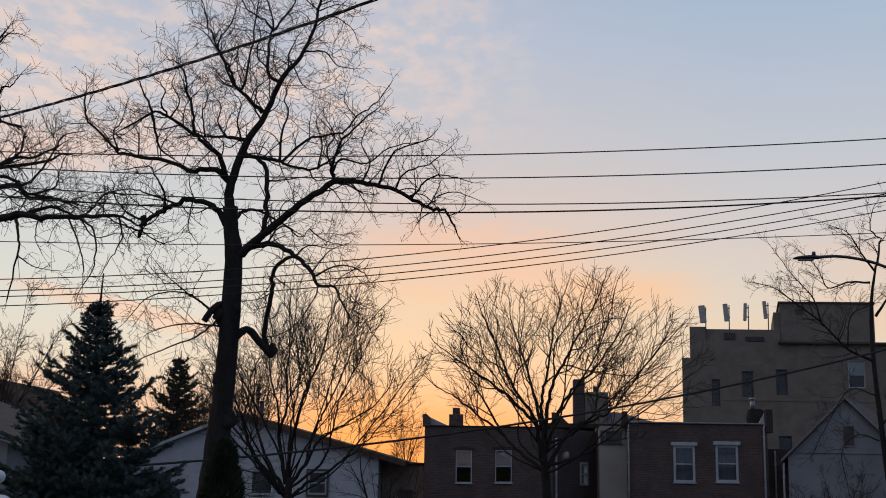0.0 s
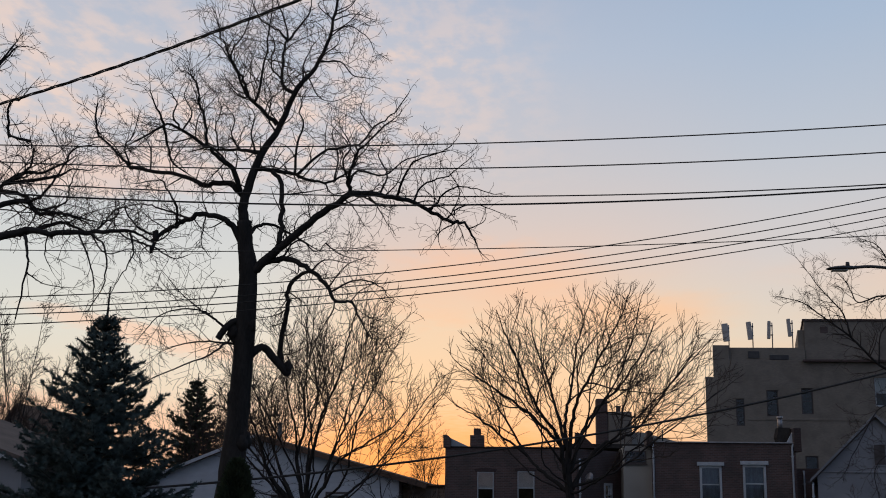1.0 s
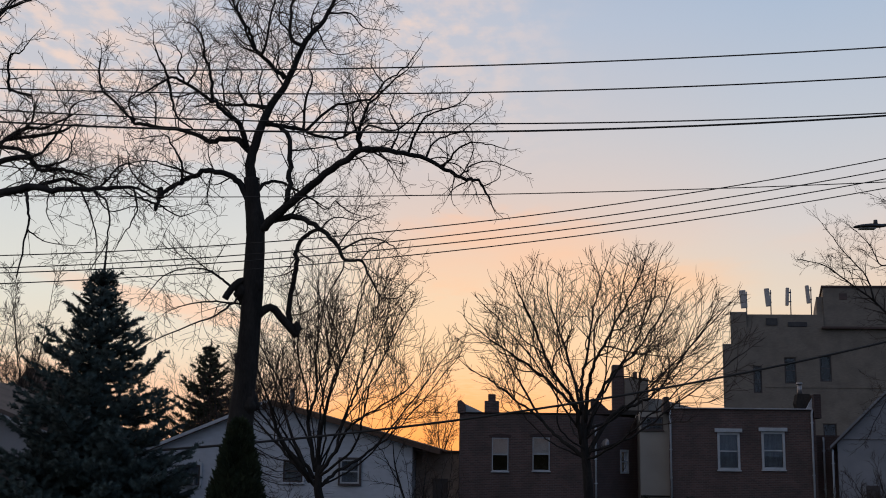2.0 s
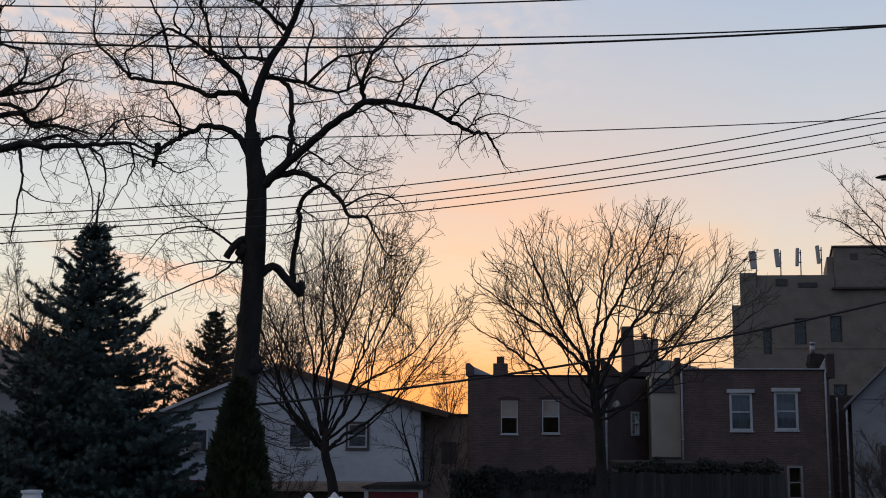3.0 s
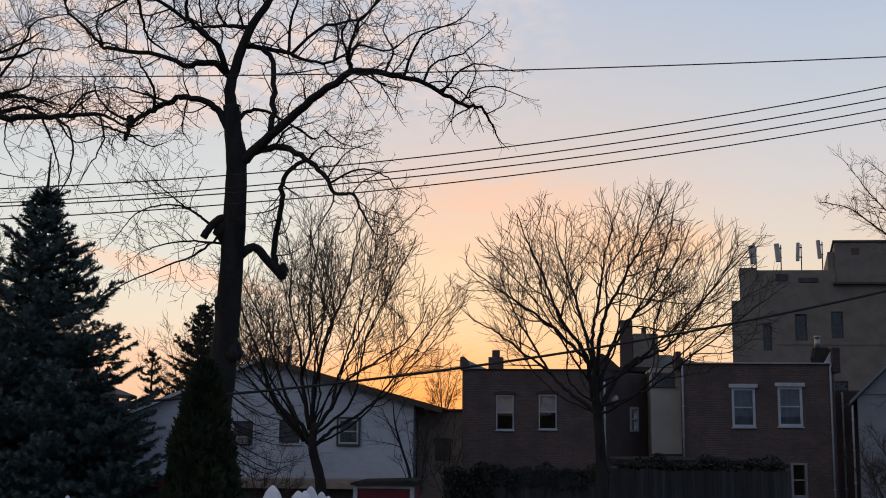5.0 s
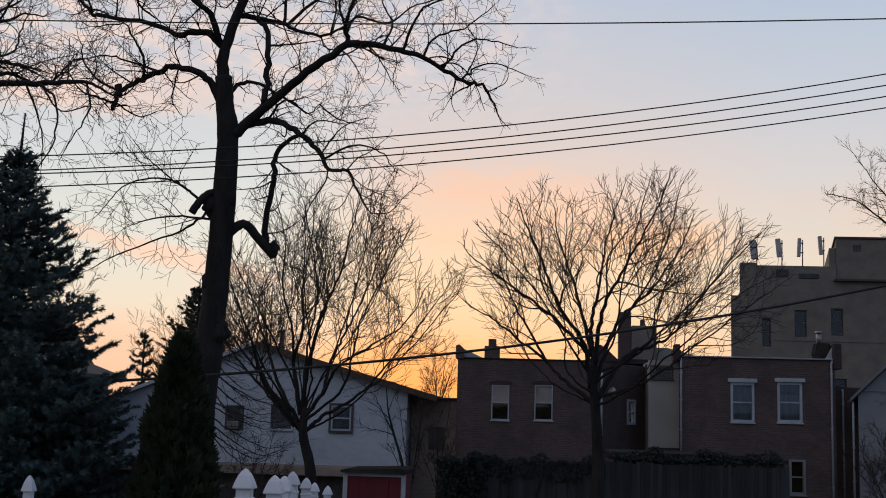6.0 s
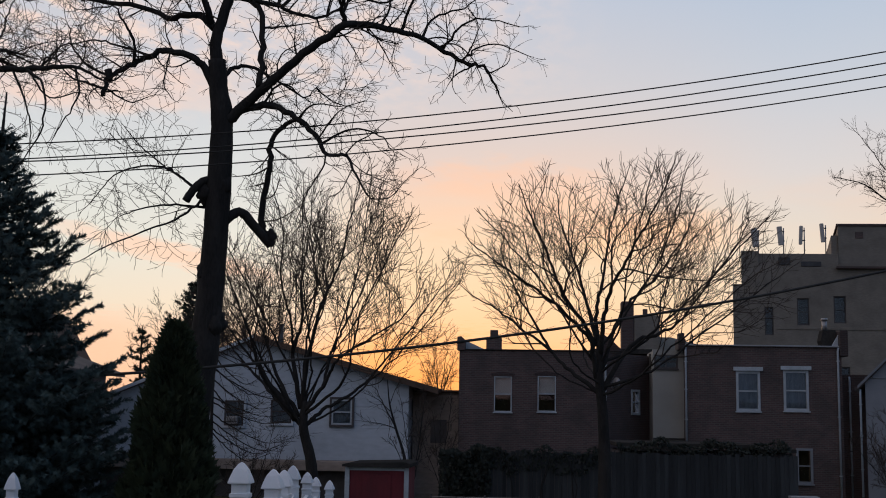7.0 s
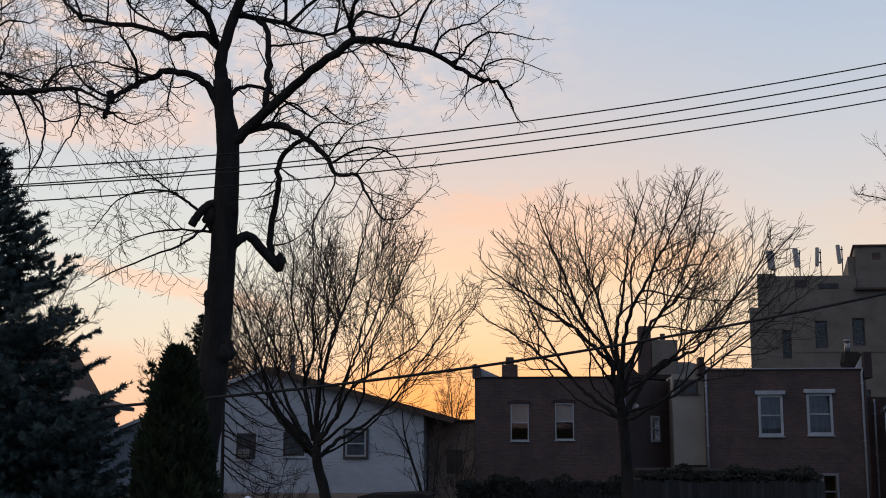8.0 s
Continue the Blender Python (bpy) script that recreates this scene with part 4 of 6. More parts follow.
def garden_post(x, y, z):
    g = ground_height(y)
    p = thing("garden_post", (x, y, g), "slim white garden post topped with a ball finial", "post")
    local(part("shaft", boxes((x - 0.04, x + 0.04, y - 0.04, y + 0.04, g - 0.05, z - 0.13), bevel=0.005), VINYL), p)
    local(part("cap", lathe_square([(0.055, 0.0), (0.055, 0.018), (0.035, 0.035), (0.015, 0.04)], x, y, z - 0.129), VINYL), p)
    local(tube("neck", [(x, y, z - 0.09), (x, y, z - 0.02)], 0.012, BROWN_WALL, sides=10), p)
    bm = bmesh.new()
    bmesh.ops.create_uvsphere(bm, u_segments=16, v_segments=10, radius=0.033)
    bm.transform(Matrix.Translation((x, y, z)))
    local(part("finial", bm, VINYL, smooth=True), p)


garden_post(0.09, 7.0, 3.84)


# ---- bare trees ----
def grow(acc, rng, start, way, length, r, level, P):
    """One crooked shoot with its side shoots, down to level 0."""
    n = P["segs"][level]
    pts, rad = [Vector(start)], [r]
    d = Vector(way).normalized()
    for i in range(n):
        d = d + Vector((rng.gauss(0, 1), rng.gauss(0, 1), rng.gauss(0, 1))) * P["crook"] + Vector((0, 0, P["up"]))
        d.normalize()
        pts.append(pts[-1] + d * (length / n))
        rad.append(r * (1 - (i + 1) / n * 0.72))
    tube_data(acc, pts, rad, P["sides"][level])
    if level == 0:
        return
    k = P["kids"][level]
    k = k + rng.randint(-1, 1)
    for j in range(k):
        s = (j + 0.6 + rng.uniform(-0.3, 0.3)) / k * 0.8 + 0.2
        i = min(int(s * n), n - 1)
        p = pts[i].lerp(pts[i + 1], s * n - i if s * n - i <= 1 else 1.0)
        d0 = (pts[i + 1] - pts[i]).normalized()
        side = d0.cross(Vector((rng.gauss(0, 1), rng.gauss(0, 1), rng.gauss(0, 1))))
        if side.length < 1e-3:
            continue
        side.normalize()
        a = radians(rng.uniform(*P["fork"]))
        nd = d0 * math.cos(a) + side * math.sin(a) + Vector((0, 0, P["lift"]))
        grow(acc, rng, p, nd, length * rng.uniform(*P["ratio"]) * (1.1 - 0.4 * s), max(P["thin"], r * 0.55 * (1 - 0.5 * s)), level - 1, P)


def limb_twigs(acc, rng, pts, radii, spacing, length, level, P, skip=0.1):
    """Side shoots along a limb."""
    total = sum((b - a).length for a, b in zip(pts, pts[1:]))
    if total < 0.01:
        return
    n = max(2, int(total / spacing))
    for j in range(n):
        s = skip + (1 - skip) * (j + rng.random()) / n
        want, run = s * total, 0.0
        for i, (a, b) in enumerate(zip(pts, pts[1:])):
            L = (b - a).length
            if run + L >= want or i == len(pts) - 2:
                break
            run += L
        p = a.lerp(b, min(1.0, (want - run) / max(L, 1e-6)))
        d0 = (b - a).normalized()
        side = d0.cross(Vector((rng.gauss(0, 1), rng.gauss(0, 1), rng.gauss(0, 1))))
        side.normalize()
        ang = radians(rng.uniform(*P["fork"]))
        nd = d0 * math.cos(ang) + side * math.sin(ang) + Vector((0, 0, P["lift"]))
        grow(acc, rng, p, nd, length * rng.uniform(0.55, 1.2) * (1.35 - 0.75 * s), min(radii[i] * 0.55, P["base"]), level, P)
    if radii[-1] < 0.035:
        grow(acc, rng, pts[-1], pts[-1] - pts[-2], length, radii[-1], level, P)


CROOKED = {}
SPREAD = dict(segs=[4, 5, 6, 7], crook=0.13, up=0.02, sides=[3, 3, 4, 5], kids=[0, 3, 4, 6], fork=(25, 60), lift=0.08, ratio=(0.4, 0.75), thin=0.0065, base=0.022)
FAR = dict(segs=[4, 5, 6, 7], crook=0.15, up=0.045, sides=[3, 3, 4, 5], kids=[0, 3, 5, 6], fork=(22, 50), lift=0.05, ratio=(0.45, 0.8), thin=0.013, base=0.034)
HANGING = dict(segs=[5, 6, 6, 7], crook=0.1, up=0.02, sides=[3, 3, 4, 5], kids=[0, 3, 4, 6], fork=(20, 50), lift=0.0, ratio=(0.4, 0.7), thin=0.008, base=0.014)
VASE = dict(segs=[4, 5, 6, 7], crook=0.15, up=0.045, sides=[3, 3, 4, 5], kids=[0, 3, 5, 6], fork=(22, 50), lift=0.05, ratio=(0.45, 0.8), thin=0.0085, base=0.034)


def curly(acc, rng, p, way, length, r, level, lift):
    """A sinuous twig whose bends carry on, with side twigs to either hand that fork again."""
    n = max(3, int(length / (0.075 if level < 2 else 0.1)))
    gauss = rng.gauss
    d = way.normalized()
    bend = Vector((gauss(0, 0.1), gauss(0, 0.1), gauss(0, 0.1)))
    last = max(0.0038, r * 0.36)
    pts, rad = [p], [r]
    for i in range(n):
        bend = bend * 0.72 + Vector((gauss(0, 0.095), gauss(0, 0.095), gauss(0, 0.095)))
        d = (d + bend + Vector((0, 0, lift))).normalized()
        pts.append(pts[-1] + d * (length / n))
        rad.append(r + (last - r) * ((i + 1) / n) ** 0.8)
    tube_data(acc, pts, rad, 3 if r < 0.012 else 4)
    if level == 0:
        return
    k = max(2, int(length / (0.14, 0.165, 0.19)[level] * rng.uniform(0.75, 1.2)))
    hand = rng.choice((-1, 1))
    twist = Vector((gauss(0, 1), gauss(0, 1), gauss(0, 1)))
    for j in range(k):
        f = (0.1 + 0.88 * (j + rng.random()) / k) * n
        i = min(int(f), n - 1)
        q = pts[i].lerp(pts[i + 1], min(1.0, f - i))
        d0 = (pts[i + 1] - pts[i]).normalized()
        side = d0.cross(twist + Vector((gauss(0, 0.5), gauss(0, 0.5), gauss(0, 0.5))))
        if side.length < 1e-3:
            continue
        hand = -hand
        a = radians(rng.uniform(32, 66))
        nd = d0 * math.cos(a) + side.normalized() * (hand * math.sin(a))
        curly(acc, rng, q, nd, (length * (1 - f / n) * 0.42 + (0, 0.13, 0.24)[level]) * rng.uniform(0.55, 1.4), max(0.0048, rad[i] * 0.62), level - 1, lift)


def curly_limb(acc, rng, q, rr, gap, shoot):
    """Twigs all along a limb, longer in its outer half, and one that carries on from its end."""
    total = sum((b - a).length for a, b in zip(q, q[1:]))
    run, nxt = 0.0, min(0.5, 0.16 * total)
    for i, (a, b) in enumerate(zip(q, q[1:])):
        L = (b - a).length
        while nxt < run + L:
            u = nxt / total
            p = a.lerp(b, (nxt - run) / max(L, 1e-6))
            d0 = (b - a).normalized()
            side = d0.cross(Vector((rng.gauss(0, 1), rng.gauss(0, 1), rng.gauss(0, 1))))
            if side.length > 1e-3:
                ang = radians(rng.uniform(38, 80))
                nd = d0 * math.cos(ang) + side.normalized() * math.sin(ang) + Vector((0, 0, 0.22))
                small = rng.random() < 0.45
                size = shoot * (0.55 + 0.7 * math.sin(2.6 * u)) * rng.uniform(0.6, 1.3) * (0.4 if small else 1.0)
                curly(acc, rng, p, nd, size, min(rr[i] * 0.5, 0.009 if small else 0.019), 1 if small else 2, 0.022 if nd.z > 0 else -0.012)
            nxt += rng.uniform(0.55, 1.5) * gap
        run += L
    if rr[-1] < 0.03:
        curly(acc, rng, q[-1], q[-1] - q[-2], shoot * rng.uniform(0.3, 0.55), rr[-1] * 0.9, 2, 0.01)


def bare_tree(name, foot, label, trunk, limbs, P, seed, spacing, shoot, level, twig=TWIG, group=""):
    """trunk and limbs: (points, first radius, last radius) about the foot."""
    t = thing(name, foot, label, "tree", group)
    rng = random.Random(seed)
    foot = Vector(foot)
    acc = ([], [])
    pts = [p + foot for p in spline(trunk[0], 6)]
    n = len(pts)
    rad = [(trunk[1] + (trunk[2] - trunk[1]) * i / (n - 1)) * (1 + 0.05 * rng.uniform(-1, 1)) for i in range(n)]
    local(tube("trunk", pts, rad, BARK, sides=12), t)
    for L in limbs:
        p, r0, r1 = L[:3]
        dense = L[3] if len(L) > 3 else 1.0
        q = [v + foot for v in spline(p, 5)]
        m = len(q)
        # small kinks, as limbs have
        for i in range(1, m - 1):
            q[i] = q[i] + Vector((rng.gauss(0, 1), rng.gauss(0, 1), rng.gauss(0, 1))) * (min(0.012, r0 * 0.3) * abs(rng.gauss(0, 1.2)) if dense > 0 else 0.004)
        rr = [r0 + (r1 - r0) * (i / (m - 1)) ** 0.7 for i in range(m)]
        local(tube("limb", q, rr, BARK, sides=8), t)
        if P is CROOKED:
            if dense > 0:
                curly_limb(acc, rng, q, rr, spacing / dense, shoot * min(1.0, 0.25 + 0.75 * dense))
        elif dense > 0:
            limb_twigs(acc, rng, q, rr, spacing / dense, shoot, level, P, 0.22 if P is VASE else 0.1)
    if acc[0]:
        local(mesh_object("crown", acc[0], acc[1], twig), t)
    return t


# the large crooked tree by the arborvitae: heights are above the sea-level datum of the yard, its foot on the slope
def big_tree():
    g = ground_height(28.5)
    fx, fy = -3.7, 28.5
    T = lambda *rows: [(x, y, z - g) for x, y, z in rows]
    limbs = []
    limb = lambda *a: limbs.append(a)
    limb(T((-0.05, 0, 9.0), (-0.2, 0, 10.1), (-0.2, 0, 10.8), (0.13, 0, 11.8), (0.52, 0, 12.45), (0.9, 0, 13.4), (1.41, 0.2, 14.2), (1.72, 0.3, 15.3), (1.79, 0.5, 16.6)), 0.16, 0.024)
    limb(T((-0.05, 0, 8.95), (0.24, -0.1, 9.15), (0.83, -0.27, 9.6), (1.57, -0.5, 10.15), (2.38, -0.67, 10.67), (2.98, -0.30, 10.74), (3.74, 0.30, 10.73), (4.39, 0.90, 10.46), (4.85, 1.30, 10.43), (5.06, 1.40, 10.19), (5.18, 1.50, 9.93)), 0.128, 0.018)
    limb(T((2.37, -0.6, 10.69), (2.37, -0.9, 10.98), (2.65, -1.3, 11.5), (3.39, -1.6, 12.1)), 0.06, 0.015)
    limb(T((-0.23, 0.00, 9.67), (-0.45, -0.13, 10.08), (-0.76, -0.26, 10.26), (-1.16, -0.39, 10.28), (-1.52, -0.51, 10.08), (-1.84, -0.64, 9.84), (-2.01, -0.77, 9.64), (-2.07, -0.90, 9.27)), 0.085, 0.04)
    limb(T((-0.28, 0, 10.85), (-0.65, 0.1, 11.16), (-1.24, 0.25, 11.14), (-1.75, 0.4, 11.4), (-2.76, 0.5, 11.6), (-3.25, 0.6, 11.77), (-3.66, 0.75, 12.17), (-4.18, 0.9, 12.7), (-4.3, 1.0, 13.4)), 0.08, 0.02)
    limb(T((-0.33, 0, 10.93), (-0.47, -0.25, 11.4), (-0.74, -0.5, 11.6), (-1.1, -0.75, 11.88), (-1.62, -1.0, 12.18), (-1.86, -1.25, 12.15), (-2.41, -1.5, 11.7)), 0.075, 0.02)
    limb(T((0.13, 0, 11.86), (-0.57, 0.5, 12.09), (-1.44, 1.0, 12.25)), 0.06, 0.02)
    limb(T((0.01, 0, 11.5), (0.32, 0.3, 11.52), (0.76, 0.6, 11.51), (1.14, 0.9, 11.43), (1.69, 1.2, 11.5), (2.2, 1.5, 12.0)), 0.07, 0.02)
    limb(T((0.72, -0.3, 9.59), (0.69, -0.1, 10.3), (0.64, 0.0, 11.1), (0.37, 0.2, 11.46)), 0.065, 0.05, 0.4)
    limb(T((-0.12, 0, 9.77), (-0.03, 0.4, 10.16), (0.26, 0.75, 10.3), (0.6, 1.1, 10.2), (1.08, 1.5, 9.96)), 0.06, 0.02)
    limb(T((0.21, 0, 9.22), (0.89, -0.14, 9.28), (1.42, -0.3, 9.0), (1.87, -0.4, 8.6), (2.09, -0.6, 8.23), (2.48, -0.7, 8.17), (2.69, -0.9, 7.8), (2.92, -1.0, 7.4)), 0.085, 0.015)
    limb(T((1.45, -0.28, 8.98), (1.12, 0.1, 8.93), (0.87, 0.28, 8.7), (0.82, 0.36, 8.17), (0.7, 0.44, 7.5), (0.69, 0.52, 7.0), (0.9, 0.6, 6.72)), 0.035, 0.07, 0.6)
    limb(T((0.0, 0, 7.0), (0.31, 0.17, 7.28), (0.57, 0.33, 7.04), (0.88, 0.5, 6.68)), 0.10, 0.085, 0.0)
    limb(T((-0.23, 0, 7.61), (-0.57, -0.25, 7.2), (-0.89, -0.5, 6.93), (-1.84, -0.75, 6.5), (-2.27, -1.0, 6.17)), 0.034, 0.008, 0.35)
    limb(T((-0.1, 0, 7.8), (-0.30, -0.1, 7.83), (-0.48, -0.15, 7.66), (-0.62, -0.2, 7.42)), 0.085, 0.08, 0.0)
    limb(T((-0.3, 0, 7.33), (-1.01, 0.05, 7.39), (-1.58, 0.1, 7.32), (-1.98, 0.1, 7.17)), 0.028, 0.009)
    limb(T((-0.5, 0, 7.68), (-0.75, 0, 7.88), (-1.02, 0, 8.06), (-1.34, 0.05, 8.14), (-1.87, 0.1, 8.10), (-2.26, 0.1, 7.84), (-2.56, 0.1, 7.45)), 0.032, 0.009)
    limb(T((-0.75, 0, 7.88), (-1.11, -0.1, 8.12), (-1.54, -0.2, 8.46), (-1.86, -0.25, 8.84)), 0.022, 0.008)
    limb(T((0.48, 0, 12.55), (0.04, -0.25, 12.95), (-0.19, -0.5, 13.15), (-0.39, -0.75, 13.7), (-0.77, -1.0, 14.2)), 0.06, 0.015)
    limb(T((0.86, 0, 13.33), (0.52, 0.25, 13.66), (0.47, 0.5, 14.65), (0.5, 0.75, 15.16), (0.11, 1.0, 16.2)), 0.055, 0.015)
    limb(T((-0.03, -0.5, 13.0), (0.18, -0.9, 12.92), (0.38, -1.2, 13.7), (0.58, -1.5, 14.8)), 0.045, 0.014)
    limb(T((-2.02, -0.8, 9.58), (-2.02, -0.8, 9.68), (-2.04, -0.8, 9.80)), 0.06, 0.07, 0.0)
    # second-order limbs
    limb(T((-1.86, -1.25, 12.15), (-1.90, -1.38, 12.36), (-2.03, -1.52, 12.61), (-2.09, -1.65, 12.87)), 0.0343, 0.0119)
    limb(T((-1.86, -1.25, 12.15), (-1.82, -0.92, 11.71), (-1.79, -0.58, 11.46), (-1.60, -0.25, 11.34)), 0.0343, 0.0178)
    limb(T((-1.00, -0.69, 11.81), (-1.03, -0.85, 12.42), (-1.14, -1.01, 12.76), (-1.12, -1.17, 13.04), (-1.29, -1.33, 13.34), (-1.48, -1.49, 13.39)), 0.04, 0.0119)
    limb(T((-0.53, -0.31, 11.47), (-1.08, 0.09, 12.03), (-1.68, 0.49, 12.06)), 0.0343, 0.0142)
    limb(T((-1.51, -0.94, 12.13), (-1.68, -1.17, 12.39), (-1.54, -1.40, 12.65), (-1.71, -1.64, 12.85)), 0.0286, 0.0106)
    limb(T((-3.20, 0.59, 11.74), (-3.31, 0.39, 12.16), (-3.05, 0.19, 12.39), (-2.87, -0.01, 12.83)), 0.0252, 0.0095)
    limb(T((-2.66, 0.49, 11.58), (-2.84, 0.94, 12.25), (-3.20, 1.39, 12.76)), 0.0229, 0.0095)
    limb(T((-0.14, -0.44, 13.08), (-0.22, -0.61, 13.46), (-0.47, -0.79, 13.82), (-0.67, -0.96, 14.32), (-0.79, -1.14, 14.78)), 0.0458, 0.0142)
    limb(T((-0.30, -0.66, 13.48), (-0.51, -0.82, 13.98), (-0.16, -0.99, 14.48), (-0.01, -1.16, 14.98)), 0.0286, 0.0106)
    limb(T((0.51, 0.62, 14.90), (0.32, 0.46, 15.12), (-0.06, 0.29, 15.32), (-0.26, 0.12, 15.67)), 0.0343, 0.0119)
    limb(T((0.51, 0.62, 14.90), (0.73, 0.79, 15.31), (0.95, 0.96, 15.75), (1.01, 1.12, 16.25)), 0.0343, 0.0119)
    limb(T((1.41, 0.20, 14.20), (1.95, -0.03, 14.10), (2.29, -0.27, 13.67), (2.72, -0.50, 13.50)), 0.0252, 0.0095)
    limb(T((0.75, -0.01, 13.04), (1.09, -0.31, 13.45), (1.19, -0.61, 13.84), (1.47, -0.91, 14.22)), 0.032, 0.0106)
    limb(T((0.86, 0.68, 11.49), (1.45, 0.82, 12.11), (2.28, 0.96, 12.33), (2.74, 1.09, 12.90), (3.13, 1.23, 13.25), (3.45, 1.38, 13.78)), 0.04, 0.0119, 0.6)
    limb(T((0.81, 0.64, 11.50), (0.82, 0.79, 12.28), (0.93, 0.94, 12.85), (0.80, 1.09, 13.42), (0.90, 1.24, 13.85)), 0.0366, 0.0119)
    limb(T((2.36, -0.86, 10.93), (2.26, -1.16, 11.27), (2.47, -1.46, 11.56), (2.32, -1.76, 11.84)), 0.0297, 0.0106)
    limb(T((2.35, -0.78, 10.85), (2.52, -0.58, 11.24), (3.11, -0.38, 11.19), (3.62, -0.18, 11.63), (4.55, 0.02, 11.89)), 0.032, 0.0106, 0.6)
    limb(T((3.36, -0.01, 10.76), (3.62, -0.21, 11.34), (3.86, -0.41, 11.54), (4.46, -0.61, 11.68), (4.76, -0.81, 11.87)), 0.0343, 0.0095, 0.6)
    limb(T((3.74, 0.30, 10.73), (3.92, 0.57, 11.22), (4.51, 0.83, 11.52), (5.05, 1.10, 12.06)), 0.032, 0.0095, 0.6)
    limb(T((4.08, 0.61, 10.60), (4.50, 0.41, 11.01), (4.99, 0.21, 11.06), (5.62, 0.01, 10.83)), 0.0297, 0.0095, 0.6)
    limb(T((4.46, 0.96, 10.45), (4.71, 1.19, 10.78), (5.16, 1.43, 10.95), (5.76, 1.66, 10.78)), 0.0252, 0.0095, 0.6)
    limb(T((4.70, 1.18, 10.45), (4.35, 1.13, 10.24), (4.18, 1.08, 10.00)), 0.0206, 0.00836, 0.6)
    limb(T((2.98, -0.30, 10.74), (3.13, 0.03, 11.30), (2.87, 0.37, 11.89), (2.99, 0.70, 12.46)), 0.0275, 0.0095, 0.6)
    limb(T((1.48, 1.09, 11.44), (1.65, 1.29, 11.19), (2.19, 1.49, 11.36)), 0.0229, 0.0095, 0.6)
    limb(T((0.68, -0.04, 10.83), (1.15, 0.11, 10.92), (1.61, 0.26, 11.04)), 0.0252, 0.0095)
    limb(T((-1.65, -0.56, 9.99), (-1.57, -0.76, 10.31), (-1.69, -0.96, 10.60), (-1.89, -1.16, 10.87), (-2.38, -1.36, 10.76)), 0.0343, 0.0106)
    limb(T((-1.39, -0.46, 10.17), (-2.03, -0.23, 10.42), (-2.63, 0.00, 10.63), (-3.31, 0.24, 10.59)), 0.0297, 0.0106)
    limb(T((-2.00, -0.75, 9.67), (-2.35, -0.92, 9.82), (-2.62, -1.09, 10.13), (-2.66, -1.25, 10.49)), 0.032, 0.0106)
    limb(T((-2.05, -0.85, 9.42), (-2.50, -0.62, 9.59), (-2.94, -0.38, 9.80), (-3.33, -0.15, 10.24)), 0.0297, 0.0106)
    limb(T((-1.01, -0.34, 10.30), (-1.02, -0.64, 9.60), (-0.75, -0.94, 9.20)), 0.0183, 0.00836, 0.6)
    limb(T((-2.05, -0.85, 9.42), (-1.52, -1.00, 9.12), (-1.15, -1.15, 9.16)), 0.0206, 0.00836, 0.7)
    limb(T((0.73, -0.10, 9.29), (1.08, 0.06, 9.76), (1.46, 0.23, 9.53), (1.67, 0.40, 9.77)), 0.0275, 0.0095)
    limb(T((1.67, 0.40, 9.77), (1.99, 0.55, 9.53), (2.36, 0.70, 9.46)), 0.0206, 0.00836)
    limb(T((1.96, -0.47, 8.45), (2.56, -0.61, 8.70), (3.10, -0.74, 8.55), (3.32, -0.87, 8.26)), 0.0252, 0.0095, 0.6)
    limb(T((1.48, -0.31, 8.96), (1.84, -0.71, 9.13), (2.42, -1.11, 8.99)), 0.0229, 0.0095)
    limb(T((-0.04, 0.12, 11.92), (-0.10, -0.14, 12.29), (0.03, -0.41, 12.64), (-0.12, -0.68, 12.87)), 0.0264, 0.0095)
    limb(T((-0.47, 0.44, 12.06), (-0.79, 0.74, 12.56), (-0.81, 1.04, 13.06), (-1.16, 1.34, 13.53)), 0.0264, 0.0095)
    limb(T((0.47, 0.00, 12.36), (0.21, 0.27, 12.81), (0.19, 0.53, 13.45), (-0.10, 0.80, 14.02)), 0.0264, 0.0095)
    limb(T((-1.11, 0.81, 12.19), (-1.28, 1.05, 12.88), (-1.22, 1.28, 13.41), (-1.46, 1.51, 13.97)), 0.0246, 0.0095)
    limb(T((-1.51, -0.94, 12.13), (-1.38, -0.70, 12.61), (-1.65, -0.47, 13.11), (-1.64, -0.24, 13.51)), 0.0229, 0.00855)
    limb(T((0.16, 0.15, 11.51), (-0.13, 0.38, 11.95), (-0.45, 0.62, 11.84), (-0.81, 0.85, 12.23)), 0.0211, 0.00855)
    limb(T((1.63, 0.26, 14.86), (2.11, 0.09, 15.06), (2.59, -0.07, 14.70), (2.77, -0.24, 14.31)), 0.0194, 0.00855, 0.7)
    limb(T((1.72, 0.30, 15.30), (2.14, 0.55, 15.57), (2.57, 0.80, 15.53)), 0.0194, 0.00855, 0.7)
    limb(T((0.50, 0.28, 13.76), (0.16, 0.51, 14.26), (0.18, 0.75, 14.87), (-0.09, 0.98, 15.35)), 0.0264, 0.0095)
    limb(T((1.16, 0.09, 13.79), (1.36, 0.36, 13.40), (1.67, 0.63, 13.34), (2.05, 0.89, 13.58)), 0.0194, 0.0076, 0.8)
    limb(T((1.69, 1.20, 11.50), (1.73, 1.43, 12.19), (1.53, 1.67, 12.86), (1.70, 1.90, 13.31)), 0.0246, 0.00855)
    limb(T((2.64, 1.06, 12.76), (2.36, 0.81, 13.11), (2.45, 0.56, 13.39)), 0.0176, 0.0076)
